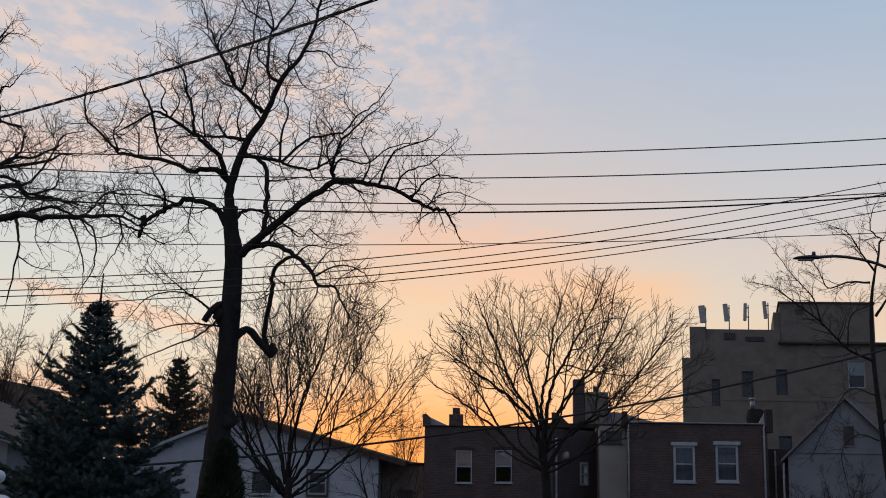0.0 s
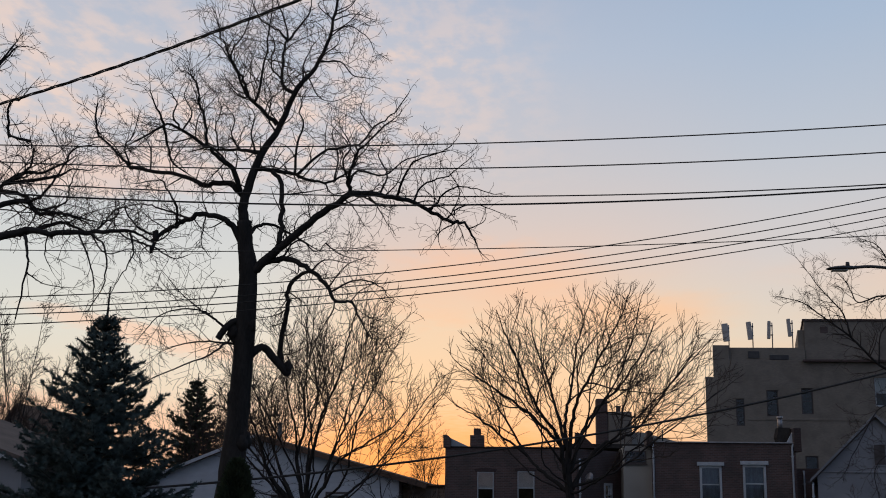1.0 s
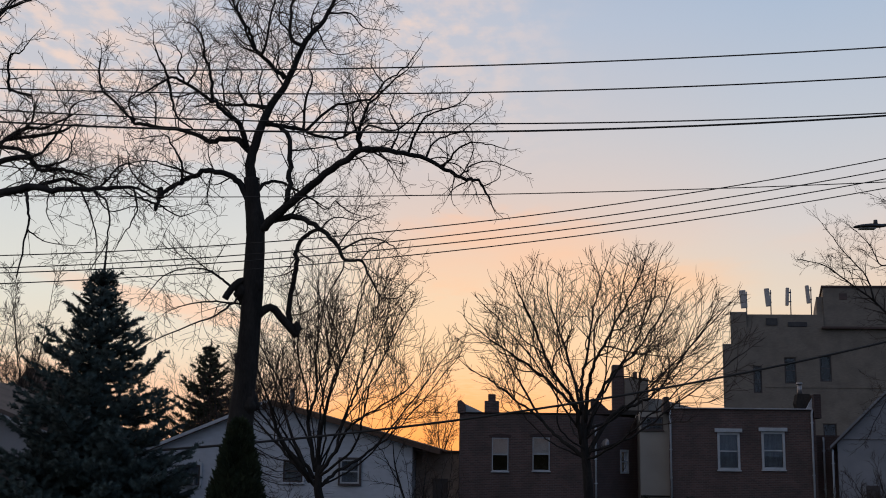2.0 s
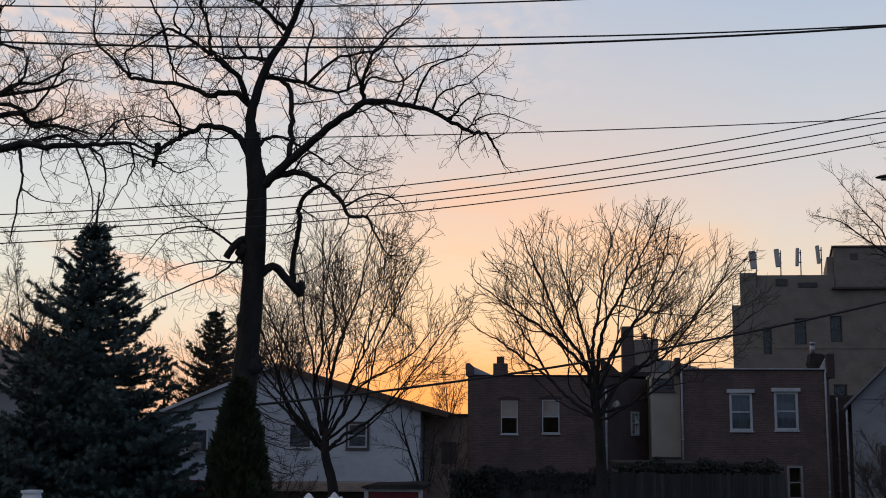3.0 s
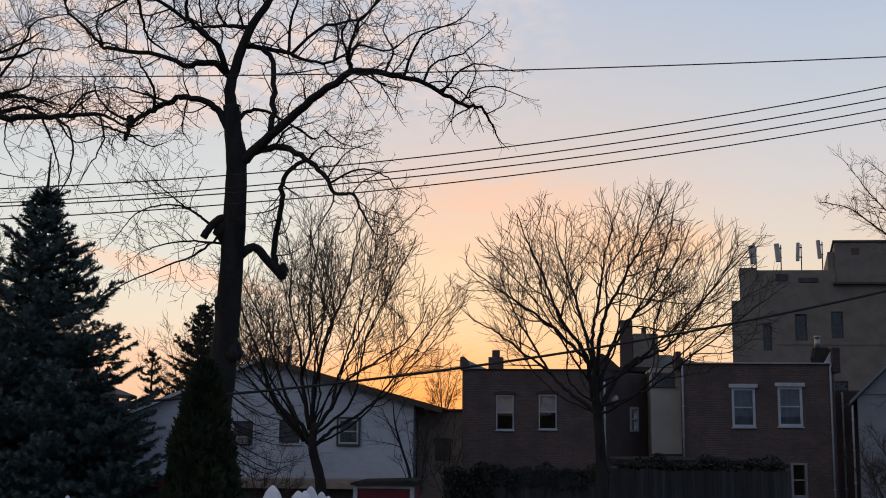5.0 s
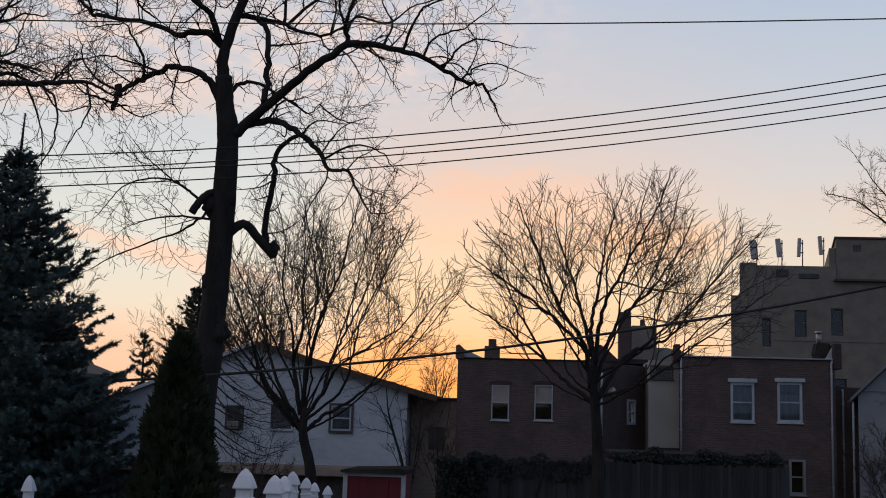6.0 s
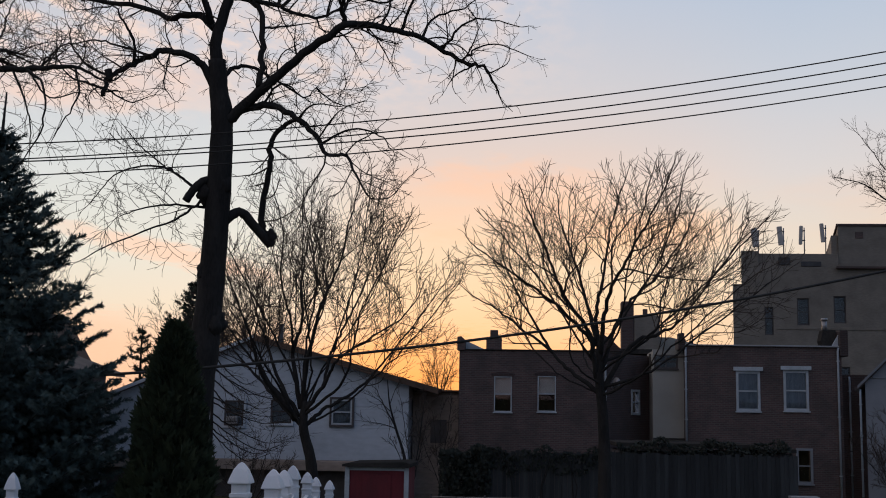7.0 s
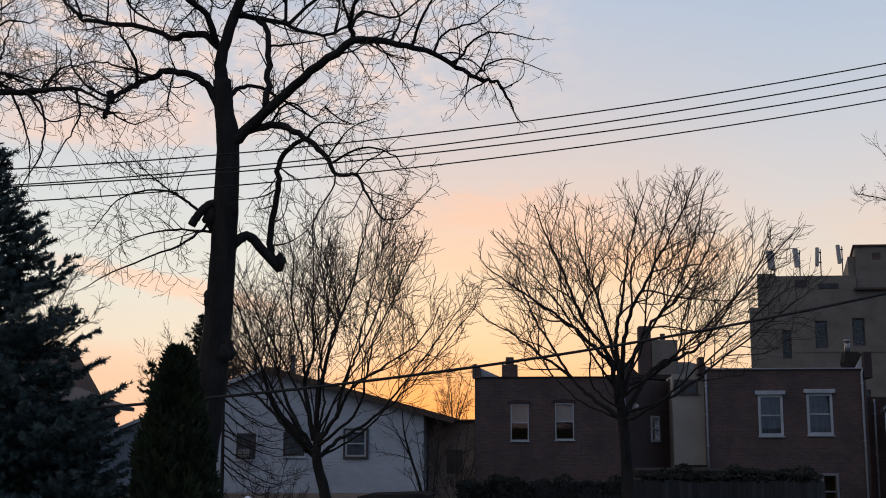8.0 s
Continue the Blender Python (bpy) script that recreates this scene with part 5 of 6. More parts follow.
    limb(T((2.91, -1.0, 7.42), (3.02, -1.0, 7.33), (3.34, -1.0, 7.35), (3.59, -1.0, 7.63), (3.83, -1.0, 7.86)), 0.0141, 0.00665, 0.6)
    trunk = T((-0.60, 0, 0.35), (-0.46, 0, 2.45), (-0.31, 0, 3.6), (-0.18, 0, 4.9), (-0.09, 0, 6.45), (-0.05, 0, 7.9), (-0.05, 0, 9.05), (-0.14, 0, 9.6), (-0.2, 0, 10.2))
    t = bare_tree("street_tree", (fx, fy, g), "tall bare crooked tree with a lopped trunk and dark bark", (trunk, 0.33, 0.165), limbs, CROOKED, 11, 0.14, 0.98, 2)
    for x, z, r in ((-0.02, 5.15, 0.20), (-0.30, 7.6, 0.15), (0.04, 7.75, 0.14), (-0.24, 6.1, 0.14), (0.86, 6.84, 0.11), (0.68, 7.05, 0.08)):
        bm = bmesh.new()
        bmesh.ops.create_icosphere(bm, subdivisions=3, radius=r)
        for v in bm.verts:
            q = v.co * (7.0 / r * 0.2)
            v.co = v.co * (1 + 0.55 * noise.noise(q + Vector((z, x, 0))) + 0.3 * noise.noise(q * 2.7 + Vector((0, z, 3))))
            v.co.z *= 1.35
        bm.transform(Matrix.Translation((fx + x, fy + (0.5 if x > 0.5 else -0.05), z)))
        local(part("burl", bm, BARK, smooth=True), t)


big_tree()


def left_tree():
    g = ground_height(27)
    foot = (-12.5, 27, g)
    T = lambda *rows: [(x + 12.5, y - 27, z - g) for x, y, z in rows]
    limbs = []
    limb = lambda *a: limbs.append(a)
    limb(T((-12.3, 27, 8.2), (-10.5, 27, 9.0), (-8.66, 27, 9.62), (-7.93, 27, 9.6), (-6.86, 27, 9.61), (-6.09, 27, 9.64), (-5.64, 27, 9.42)), 0.14, 0.02)
    limb(T((-12.4, 27.2, 9.2), (-10.88, 27.5, 9.75), (-8.94, 27.5, 10.44), (-8.43, 27.5, 10.18), (-7.88, 27.5, 10.18), (-7.38, 27.5, 10.05)), 0.10, 0.025)
    limb(T((-8.41, 26.9, 9.5), (-8.22, 26.6, 9.2), (-8.13, 26.5, 8.74), (-8.29, 26.5, 7.6)), 0.045, 0.015, 0.4)
    limb(T((-12.3, 27.3, 9.6), (-10.67, 28, 10.2), (-9.22, 28, 11.2), (-8.6, 28, 11.26), (-7.98, 28, 11.57)), 0.08, 0.02)
    limb(T((-12.4, 27, 10), (-11.3, 27, 11.6), (-10.2, 27.2, 12.8), (-9.3, 27.4, 14.2)), 0.1, 0.02)
    limb(T((-7.0, 27, 9.6), (-6.5, 26.6, 9.2), (-6.35, 26.4, 8.4), (-6.6, 26.3, 7.8)), 0.03, 0.01, 0.4)
    limb(T((-8.7, 27.2, 9.6), (-7.9, 27.6, 9.95), (-7.3, 27.8, 9.8), (-6.8, 28, 10.2)), 0.06, 0.015)
    limb(T((-9.52, 28.02, 11.01), (-8.94, 27.88, 11.28), (-8.76, 27.75, 11.63), (-8.78, 27.62, 11.91)), 0.045, 0.012)
    limb(T((-9.52, 28.02, 11.01), (-8.38, 28.22, 11.23), (-8.09, 28.42, 11.46), (-7.71, 28.62, 11.49)), 0.05, 0.012)
    limb(T((-9.12, 27.50, 10.40), (-8.42, 27.30, 10.44), (-7.90, 27.10, 10.88), (-7.48, 26.90, 11.47), (-6.91, 26.70, 11.55)), 0.045, 0.01)
    limb(T((-9.70, 28.03, 10.88), (-8.91, 27.93, 10.66), (-8.68, 27.83, 10.38), (-7.91, 27.73, 10.20), (-7.41, 27.63, 10.02)), 0.05, 0.02)
    limb(T((-8.42, 27.79, 10.31), (-7.97, 27.99, 10.57), (-8.01, 28.19, 11.03), (-7.91, 28.39, 11.51)), 0.03, 0.01)
    limb(T((-7.25, 27.00, 9.60), (-6.93, 26.87, 9.00), (-6.72, 26.73, 8.44), (-6.65, 26.60, 7.93)), 0.024, 0.008, 0.6)
    limb(T((-6.09, 27.00, 9.64), (-5.94, 26.90, 9.12), (-6.13, 26.80, 8.65), (-6.30, 26.70, 8.21)), 0.024, 0.008, 0.6)
    limb(T((-7.11, 27.88, 9.91), (-6.89, 28.07, 10.32), (-6.69, 28.28, 10.50), (-6.41, 28.48, 10.41)), 0.028, 0.009)
    limb(T((-8.14, 26.50, 8.63), (-7.70, 26.40, 8.34), (-7.02, 26.30, 8.23)), 0.018, 0.007, 0.7)
    limb(T((-7.93, 27.00, 9.60), (-8.04, 27.15, 9.16), (-7.90, 27.30, 8.79)), 0.018, 0.007, 0.8)
    limb(T((-9.85, 27.27, 13.31), (-9.44, 27.38, 13.87), (-9.24, 27.47, 14.19), (-8.93, 27.57, 14.20)), 0.04, 0.008)
    limb(T((-8.78, 27.62, 11.91), (-9.25, 27.48, 12.01), (-8.85, 27.35, 11.87), (-8.57, 27.22, 11.70)), 0.04, 0.01)
    limb(T((-9.25, 27.48, 12.01), (-9.26, 27.35, 12.73), (-8.92, 27.22, 12.83), (-8.66, 27.08, 13.06)), 0.035, 0.01)
    limb(T((-7.30, 27.80, 9.80), (-6.92, 27.90, 9.32), (-6.39, 28.00, 9.45), (-6.25, 28.10, 9.30)), 0.02, 0.008, 0.7)
    bare_tree("street_tree", foot, "bare crooked tree reaching long dark limbs over the yard", (T((-12.5, 27, g), (-12.5, 27, 4), (-12.4, 27, 8), (-12.4, 27, 11)), 0.36, 0.16), limbs, CROOKED, 23, 0.17, 1.0, 2)


left_tree()


def vase_limbs(rng, count, fork_z, reach, top, r, tilt=0.0, low=100, mid=None, foot=(0, 0)):
    """Main limbs that rise out of one fork and fan out to a rounded crown."""
    out = []
    mid = mid if mid is not None else fork_z + (top - fork_z) * 0.5
    for k in range(count):
        a = 2.39996 * k + rng.uniform(-0.35, 0.35)
        phi = radians(low) * math.sqrt((k + 0.5) / count) * rng.uniform(0.92, 1.05)
        w = rng.uniform(0.86, 1.0)
        e = Vector((reach * math.sin(phi) * math.cos(a) * w + tilt, reach * math.sin(phi) * math.sin(a) * w, mid + (top - mid) * math.cos(phi) * w))
        f = Vector((foot[0], foot[1], fork_z + rng.uniform(-0.25, 0.15)))
        rise = Vector((0, 0, (e - f).length))
        p1 = f.lerp(e, 0.16) + rise * 0.02
        p2 = f.lerp(e, 0.42) + rise * rng.uniform(-0.03, 0.05)
        p3 = f.lerp(e, 0.74) + rise * rng.uniform(-0.05, 0.05)
        out.append(([tuple(f), tuple(p1), tuple(p2), tuple(p3), tuple(e)], r * rng.uniform(0.55, 1), 0.011))
    return out


def crown_room(p, d, c, rx, ru, rd):
    """How far a shoot may run along d from p before it leaves the rounded crown."""
    k = Vector((1 / rx, 1 / rx, 1 / (ru if p.z + d.z > c.z else rd)))
    o, v = (p - c) * k, d * k
    a, b, e = v.dot(v), o.dot(v), o.dot(o) - 1
    disc = b * b - a * e
    return (-b + math.sqrt(disc)) / a if disc > 0 else 0.0


def forked(acc, rng, p, way, length, r, level, room, floor_at, hub, tip, turn=None):
    """A nearly straight shoot that leaves its limb at a sharp angle, bends outwards and up, and forks again."""
    g = lambda: Vector((rng.gauss(0, 1), rng.gauss(0, 1), rng.gauss(0, 1)))
    radial = (p - hub).normalized()
    d = way.copy()
    if turn is None:
        side = way.cross(g())
        if side.length < 1e-3:
            return
        a = radians(rng.uniform(27, 60))
        d = way * math.cos(a) + side.normalized() * math.sin(a)
    d = (d + radial * 0.08 + Vector((0, 0, 0.05))).normalized()
    if p.z < floor_at(p) + 0.3 and d.z < 0.15:
        d.z = 0.15 + rng.random() * 0.2
        d.normalize()
    space = room(p, d)
    if space < 0.35 * length and rng.random() < 0.6:
        return
    length = min(length, max(0.2, space * rng.uniform(0.75, 1.35)))
    n = max(4, int(length / 0.11))
    pts, rad = [p], [r]
    last = max(tip * 0.7, r * 0.35)
    bend = g() * 0.05
    for i in range(n):
        bend = bend * 0.65 + g() * 0.07
        d = (d + bend + radial * 0.03 + Vector((0, 0, 0.03))).normalized()
        pts.append(pts[-1] + d * (length / n))
        rad.append(r + (last - r) * ((i + 1) / n) ** 0.8)
    rad[-1] *= 0.6
    tube_data(acc, pts, rad, 3 if r < 0.013 else 4)
    if level == 0 or length < 0.2:
        return
    k = max(2, int(length / (0.2, 0.30, 0.36)[level]))
    for j in range(k):
        f = (0.16 + 0.82 * (j + rng.random()) / k) * n
        i = min(int(f), n - 1)
        b = pts[i].lerp(pts[i + 1], min(1.0, f - i))
        forked(acc, rng, b, (pts[i + 1] - pts[i]).normalized(), (length * (1 - f / n) * 0.58 + (0, 0.30, 0.52)[level]) * rng.uniform(0.6, 1.35), max(tip, rad[i] * 0.62), level - 1, room, floor_at, hub, tip)


def crowned_tree(name, foot, label, trunk, forks, r, crown, cone, gap, seed, spread, count, hand=(), tip=0.0078, twig=TWIG):
    """Main limbs fan out of the trunk; finer branches fill a rounded crown above a cone that stays clear.
    crown: centre x, y, z, reach, height up, height down; cone: foot height, slope."""
    t = thing(name, foot, label, "tree", "yard trees")
    rng = random.Random(seed)
    foot = Vector(foot)
    pts = [p + foot for p in spline(trunk[0], 6)]
    n = len(pts)
    local(tube("trunk", pts, [(trunk[1] + (trunk[2] - trunk[1]) * i / (n - 1)) * (1 + 0.04 * rng.uniform(-1, 1)) for i in range(n)], BARK, sides=12), t)
    c = Vector((crown[0] + foot.x, crown[1] + foot.y, crown[2]))
    rx, ru, rd = crown[3:]
    limbs = []
    for k in range(count):
        a = 2.39996 * k + rng.uniform(-0.3, 0.3)
        phi = radians(spread) * math.sqrt((k + 0.4) / count)
        z = forks[0] + (forks[1] - forks[0]) * (1 - k / count) + rng.uniform(-0.1, 0.1)
        base = min(pts, key=lambda q: abs(q.z - z)).copy()
        base.z = z
        e = c + Vector((rx * 1.05 * math.sin(phi) * math.cos(a), rx * math.sin(phi) * math.sin(a), (ru if phi < 1.57 else rd) * math.cos(phi))) * rng.uniform(0.72, 0.9)
        e.z = max(e.z, cone[0] + cone[1] * math.hypot(e.x - foot.x, e.y - foot.y) + 0.15)
        L = (e - base).length
        mid1 = base.lerp(e, 0.3) + Vector((rng.gauss(0, 0.045), rng.gauss(0, 0.045), -0.075 * math.sin(phi))) * L
        mid2 = base.lerp(e, 0.65) + Vector((rng.gauss(0, 0.045), rng.gauss(0, 0.045), -0.06 * math.sin(phi))) * L
        q = spline([base, mid1, mid2, e], 7)
        q = [q[0]] + [v + Vector((rng.gauss(0, 1), rng.gauss(0, 1), rng.gauss(0, 1))) * 0.02 for v in q[1:]]
        m = len(q)
        r0 = r * rng.uniform(0.4, 0.8)
        rr = [r0 + (0.014 - r0) * (i / (m - 1)) ** 0.75 for i in range(m)]
        local(tube("limb", q, rr, BARK, sides=7), t)
        limbs.append((q, rr))
    for r0, ctrl in hand:
        q = [v + foot for v in spline(ctrl, 7)]
        # each limb runs on, bending upwards, towards the edge of the crown
        d = (q[-1] - q[-3]).normalized()
        far = 0.8 * crown_room(q[-1], d, c, rx, ru, rd)
        for _ in range(int(far / 0.25)):
            d = (d + Vector((rng.gauss(0, 0.12), rng.gauss(0, 0.12), rng.gauss(0.05, 0.1)))).normalized()
            q.append(q[-1] + d * 0.25)
        q = [q[0]] + [v + Vector((rng.gauss(0, 1), rng.gauss(0, 1), rng.gauss(0, 1))) * 0.016 for v in q[1:]]
        m = len(q)
        rr = [r0 + (0.014 - r0) * (i / (m - 1)) ** 0.75 for i in range(m)]
        local(tube("limb", q, rr, BARK, sides=7), t)
        limbs.append((q, rr))
    acc = ([], [])
    room = lambda p, d: crown_room(p, d, c, rx, ru, rd)
    floor_at = lambda p: cone[0] + cone[1] * math.hypot(p.x - foot.x, p.y - foot.y)
    hub = Vector((foot.x, foot.y, forks[0]))
    for q, rr in limbs:
        total = sum((b - a).length for a, b in zip(q, q[1:]))
        run, nxt = 0.0, 0.36 * total
        for i, (a, b) in enumerate(zip(q, q[1:])):
            L = (b - a).length
            while nxt < run + L:
                p = a.lerp(b, (nxt - run) / L)
                forked(acc, rng, p, (b - a).normalized(), (0.48 * (total - nxt) + 1.0) * rng.uniform(0.6, 1.2), min(0.03, rr[i] * 0.65), 2, room, floor_at, hub, tip)
                nxt += rng.uniform(0.6, 1.4) * gap
            run += L
        forked(acc, rng, q[-1], (q[-1] - q[-2]).normalized(), rng.uniform(0.7, 1.2), rr[-1], 2, room, floor_at, hub, tip, 0)
    local(mesh_object("crown", acc[0], acc[1], twig), t)


def vase_tree():
    limbs = []
    limb = lambda r, *pts: limbs.append((r, pts))
    limb(0.075, (-0.26, 0, 3.16), (0.22, 0.25, 3.63), (1.11, 0.64, 4.22), (1.73, 0.95, 4.89), (2.79, 1.56, 6.33))
    limb(0.075, (-0.27, 0, 3.57), (0.32, -0.37, 4.32), (0.72, -0.68, 5.0), (1.34, -0.98, 5.44), (2.68, -1.6, 6.18))
    limb(0.055, (0.32, -0.37, 4.32), (0.54, 0.0, 5.46), (0.9, 0.4, 6.38), (1.28, 0.8, 7.32))
    limb(0.085, (-0.33, 0, 3.68), (-0.17, -0.32, 4.96), (0.23, -0.75, 6.56), (0.49, -0.91, 7.13))
    limb(0.08, (-0.39, 0, 3.68), (-0.76, 0.48, 5.29), (-0.59, 0.78, 6.28), (-0.68, 1.08, 7.36))
    limb(0.05, (-0.76, 0.48, 5.29), (-0.79, 0.1, 6.25), (-0.97, -0.4, 7.16))
    limb(0.075, (-0.45, 0, 3.45), (-1.25, 0.56, 4.7), (-1.84, 1.09, 6.0), (-2.34, 1.51, 7.04))
    limb(0.08, (-0.5, 0, 3.39), (-1.37, -0.81, 4.59), (-1.61, -1.38, 5.6), (-2.02, -2.22, 7.0))
    limb(0.07, (-0.56, 0, 3.34), (-1.44, 0.36, 4.22), (-2.34, 0.7, 5.07), (-3.07, 1.0, 5.88))
    limb(0.06, (-0.5, 0, 3.4), (-1.6, 0.3, 4.7), (-2.8, 0.5, 6.1), (-3.4, 0.5, 7.4))
    crowned_tree("yard_tree", (-4.25, 41.7, 0), "bare vase-shaped tree before the white house", ([(0.08, 0, 0), (0.06, 0, 1.2), (-0.04, 0, 2.2), (-0.28, 0, 3.1), (-0.26, 0, 3.9)], 0.21, 0.11),
                 (2.9, 3.9), 0.07, (0.42, 0, 7.3, 4.3, 4.5, 4.0), (3.0, 0.50), 0.46, 14, 98, 10, limbs, tip=0.0084)


def round_tree():
    limbs = []
    limb = lambda r, *pts: limbs.append((r, pts))
    limb(0.075, (-0.12, 0, 4.21), (-0.76, 0.28, 4.7), (-1.37, 0.58, 5.31), (-2.06, 1.03, 6.46), (-2.66, 1.46, 7.65))
    limb(0.08, (-0.2, 0, 4.61), (-0.41, -0.48, 5.76), (-1.12, -1.0, 6.79), (-1.64, -1.57, 7.98), (-2.14, -2.1, 9.05))
    limb(0.075, (-0.15, 0, 5.2), (-0.18, 0.24, 6.43), (0.02, 0.45, 7.47), (0.22, 0.72, 8.86))
    limb(0.075, (-0.1, 0, 5.21), (0.06, -0.61, 6.66), (0.6, -1.15, 7.79), (1.13, -1.66, 8.79))
    limb(0.085, (-0.02, 0, 4.31), (0.74, 0.41, 5.5), (1.57, 0.67, 5.89), (2.2, 0.89, 6.33), (3.73, 1.58, 8.32))
    limb(0.07, (-0.08, 0, 4.81), (0.56, 0.77, 6.49), (1.63, 1.41, 7.62), (2.54, 2.07, 9.01))
    limb(0.065, (-0.2, 0, 5.5), (-1.2, -0.37, 6.45), (-2.11, -0.72, 7.1), (-3.0, -1.05, 7.68))
    limb(0.045, (-1.37, 0.58, 5.31), (-2.61, 0.6, 6.28), (-3.45, 0.7, 6.79))
    limb(0.06, (-0.2, 0, 5.5), (-0.64, 0.57, 7.48), (-1.11, 1.06, 8.9))
    crowned_tree("yard_tree", (4.1, 39.3, 0), "bare round-headed tree before the brick row", ([(0, 0, 0), (0.02, 0, 2.0), (-0.03, 0, 3.6), (-0.14, 0, 4.8), (-0.1, 0, 5.6)], 0.2, 0.09),
                 (3.9, 5.3), 0.065, (0.75, 0, 7.5, 5.0, 3.35, 3.0), (4.4, 0.30), 0.50, 21, 104, 11, limbs)


vase_tree()
round_tree()
bare_tree("young_tree", (-2.5, 52, 0), "slender leaning bare tree at the house corner", ([(0.05, 0, 0), (-0.1, 0, 1.8), (-0.5, 0, 3.1), (-0.75, 0, 4.0), (-0.85, 0, 4.9)], 0.075, 0.015),
          [([(-0.55, 0, 3.2), (-0.93, 0, 3.85), (-1.26, 0.1, 4.47), (-1.67, 0.1, 4.85)], 0.03, 0.008), ([(-0.5, 0, 3.05), (-1.06, -0.1, 3.23), (-1.86, -0.2, 3.32)], 0.022, 0.007),
           ([(-0.72, 0, 3.7), (-1.25, 0.1, 4.16), (-1.8, 0.2, 4.38)], 0.022, 0.007), ([(-0.74, 0, 3.95), (-0.6, 0.1, 4.4), (-0.35, 0.1, 4.9)], 0.02, 0.007)], VASE, 61, 0.3, 0.7, 1)
bare_tree("yard_tree", (16.6, 45, 0), "bare tree spreading before the pale gabled house", ([(0.1, 0, 0), (-0.06, 0.00, 3.17), (-0.28, 0.00, 5.75), (-0.46, 0.00, 8.39), (-0.44, 0.00, 10.46), (-0.20, 0.00, 11.94)], 0.14, 0.04),
    [
     ([(-0.46, 0.00, 8.39), (-1.43, -0.20, 8.81), (-2.41, -0.40, 9.76), (-3.39, -0.60, 10.45), (-4.12, -0.80, 10.93), (-5.01, -1.00, 11.10)], 0.06, 0.012),
     ([(-2.44, -0.50, 9.75), (-2.67, -0.60, 10.56), (-3.43, -0.70, 11.45), (-4.04, -0.80, 12.23)], 0.04, 0.01),
     ([(-0.44, 0.00, 11.30), (-1.21, 0.15, 11.32), (-1.90, 0.30, 11.13), (-2.15, 0.45, 11.79), (-2.61, 0.60, 12.42)], 0.045, 0.01),
     ([(-0.25, 0.00, 11.73), (-0.75, -0.20, 12.32), (-1.29, -0.40, 13.09), (-2.05, -0.60, 13.34)], 0.045, 0.01),
     ([(-1.43, -0.20, 8.81), (-1.19, 0.07, 10.05), (-0.38, 0.33, 10.51), (0.14, 0.60, 10.98)], 0.03, 0.01),
     ([(-0.16, 0.00, 11.94), (0.02, 0.17, 12.83), (-0.23, 0.33, 13.51), (-0.04, 0.50, 14.20)], 0.05, 0.012),
     ([(-0.30, 0.00, 10.05), (0.26, 0.00, 10.89), (0.83, 0.00, 11.95)], 0.06, 0.02),
     ([(-0.44, 0.00, 7.16), (-1.44, -0.33, 7.33), (-2.27, -0.67, 6.29), (-3.00, -1.00, 5.08)], 0.03, 0.01),
     ([(-0.41, 0.00, 5.54), (-1.18, -0.20, 5.73), (-1.86, -0.40, 5.11), (-1.77, -0.60, 3.93)], 0.03, 0.01),
     ([(-0.39, 0.00, 5.95), (0.56, 0.00, 7.17), (1.44, 0.00, 8.41)], 0.05, 0.015)], SPREAD, 5, 0.22, 0.95, 2)
# farther bare trees
rng_d = random.Random(8)
# this tree's afterglow comes from the tan twig colour
bare_tree("far_tree", (-3.6, 80, 0), "slender bare tree with the afterglow painted into its tan twigs", ([(0, 0, 0), (0, 0, 3), (0, 0, 4.5)], 0.14, 0.09),
          vase_limbs(rng_d, 8, 4.3, 1.3, 8.7, 0.05), VASE, 3, 0.35, 0.9, 2, twig=TWIG_AFTERGLOW, group="far trees")
for fx, fy, top, reach, seed in ((-22.5, 60, 13.8, 3.6, 31), (-26.5, 64, 12.5, 3.5, 32), (-11.0, 66, 11.0, 2.9, 33), (-14.6, 72, 10.6, 2.8, 34), (-18.5, 75, 10.0, 2.8, 35), (-13.0, 62, 8.6, 2.0, 36)):
    rr = random.Random(seed)
    bare_tree("far_tree", (fx, fy, 0), "bare tree behind the houses", ([(0, 0, 0), (0, 0, top * 0.25), (0.1, 0, top * 0.42)], 0.2, 0.12),
              vase_limbs(rr, 9, top * 0.4, reach, top, 0.07), FAR, seed, 0.45, 1.3, 2, group="far trees")
for fx, fy, top, reach, seed, stems, gap in ((-2.5, 54, 5.2, 1.1, 51, 5, 0.6), (-1.5, 55, 4.6, 0.9, 52, 5, 0.6), (14.2, 43.5, 3.6, 2.0, 53, 9, 0.3), (17.6, 54.2, 4.4, 2.0, 56, 9, 0.3),
                                             (15.6, 52.5, 3.2, 1.6, 57, 9, 0.3), (-6.2, 42.5, 2.6, 1.2, 55, 7, 0.4)):
    rr = random.Random(seed)
    bare_tree("bare_shrub", (fx, fy, 0), "tangled leafless shrub against the house wall", ([(0, 0, 0), (0, 0, 0.5), (0, 0, 0.9)], 0.06, 0.05),
              vase_limbs(rr, stems, 0.8, reach, top, 0.03), VASE, seed, gap, 0.8, 2, twig=TWIG, group="shrubs")


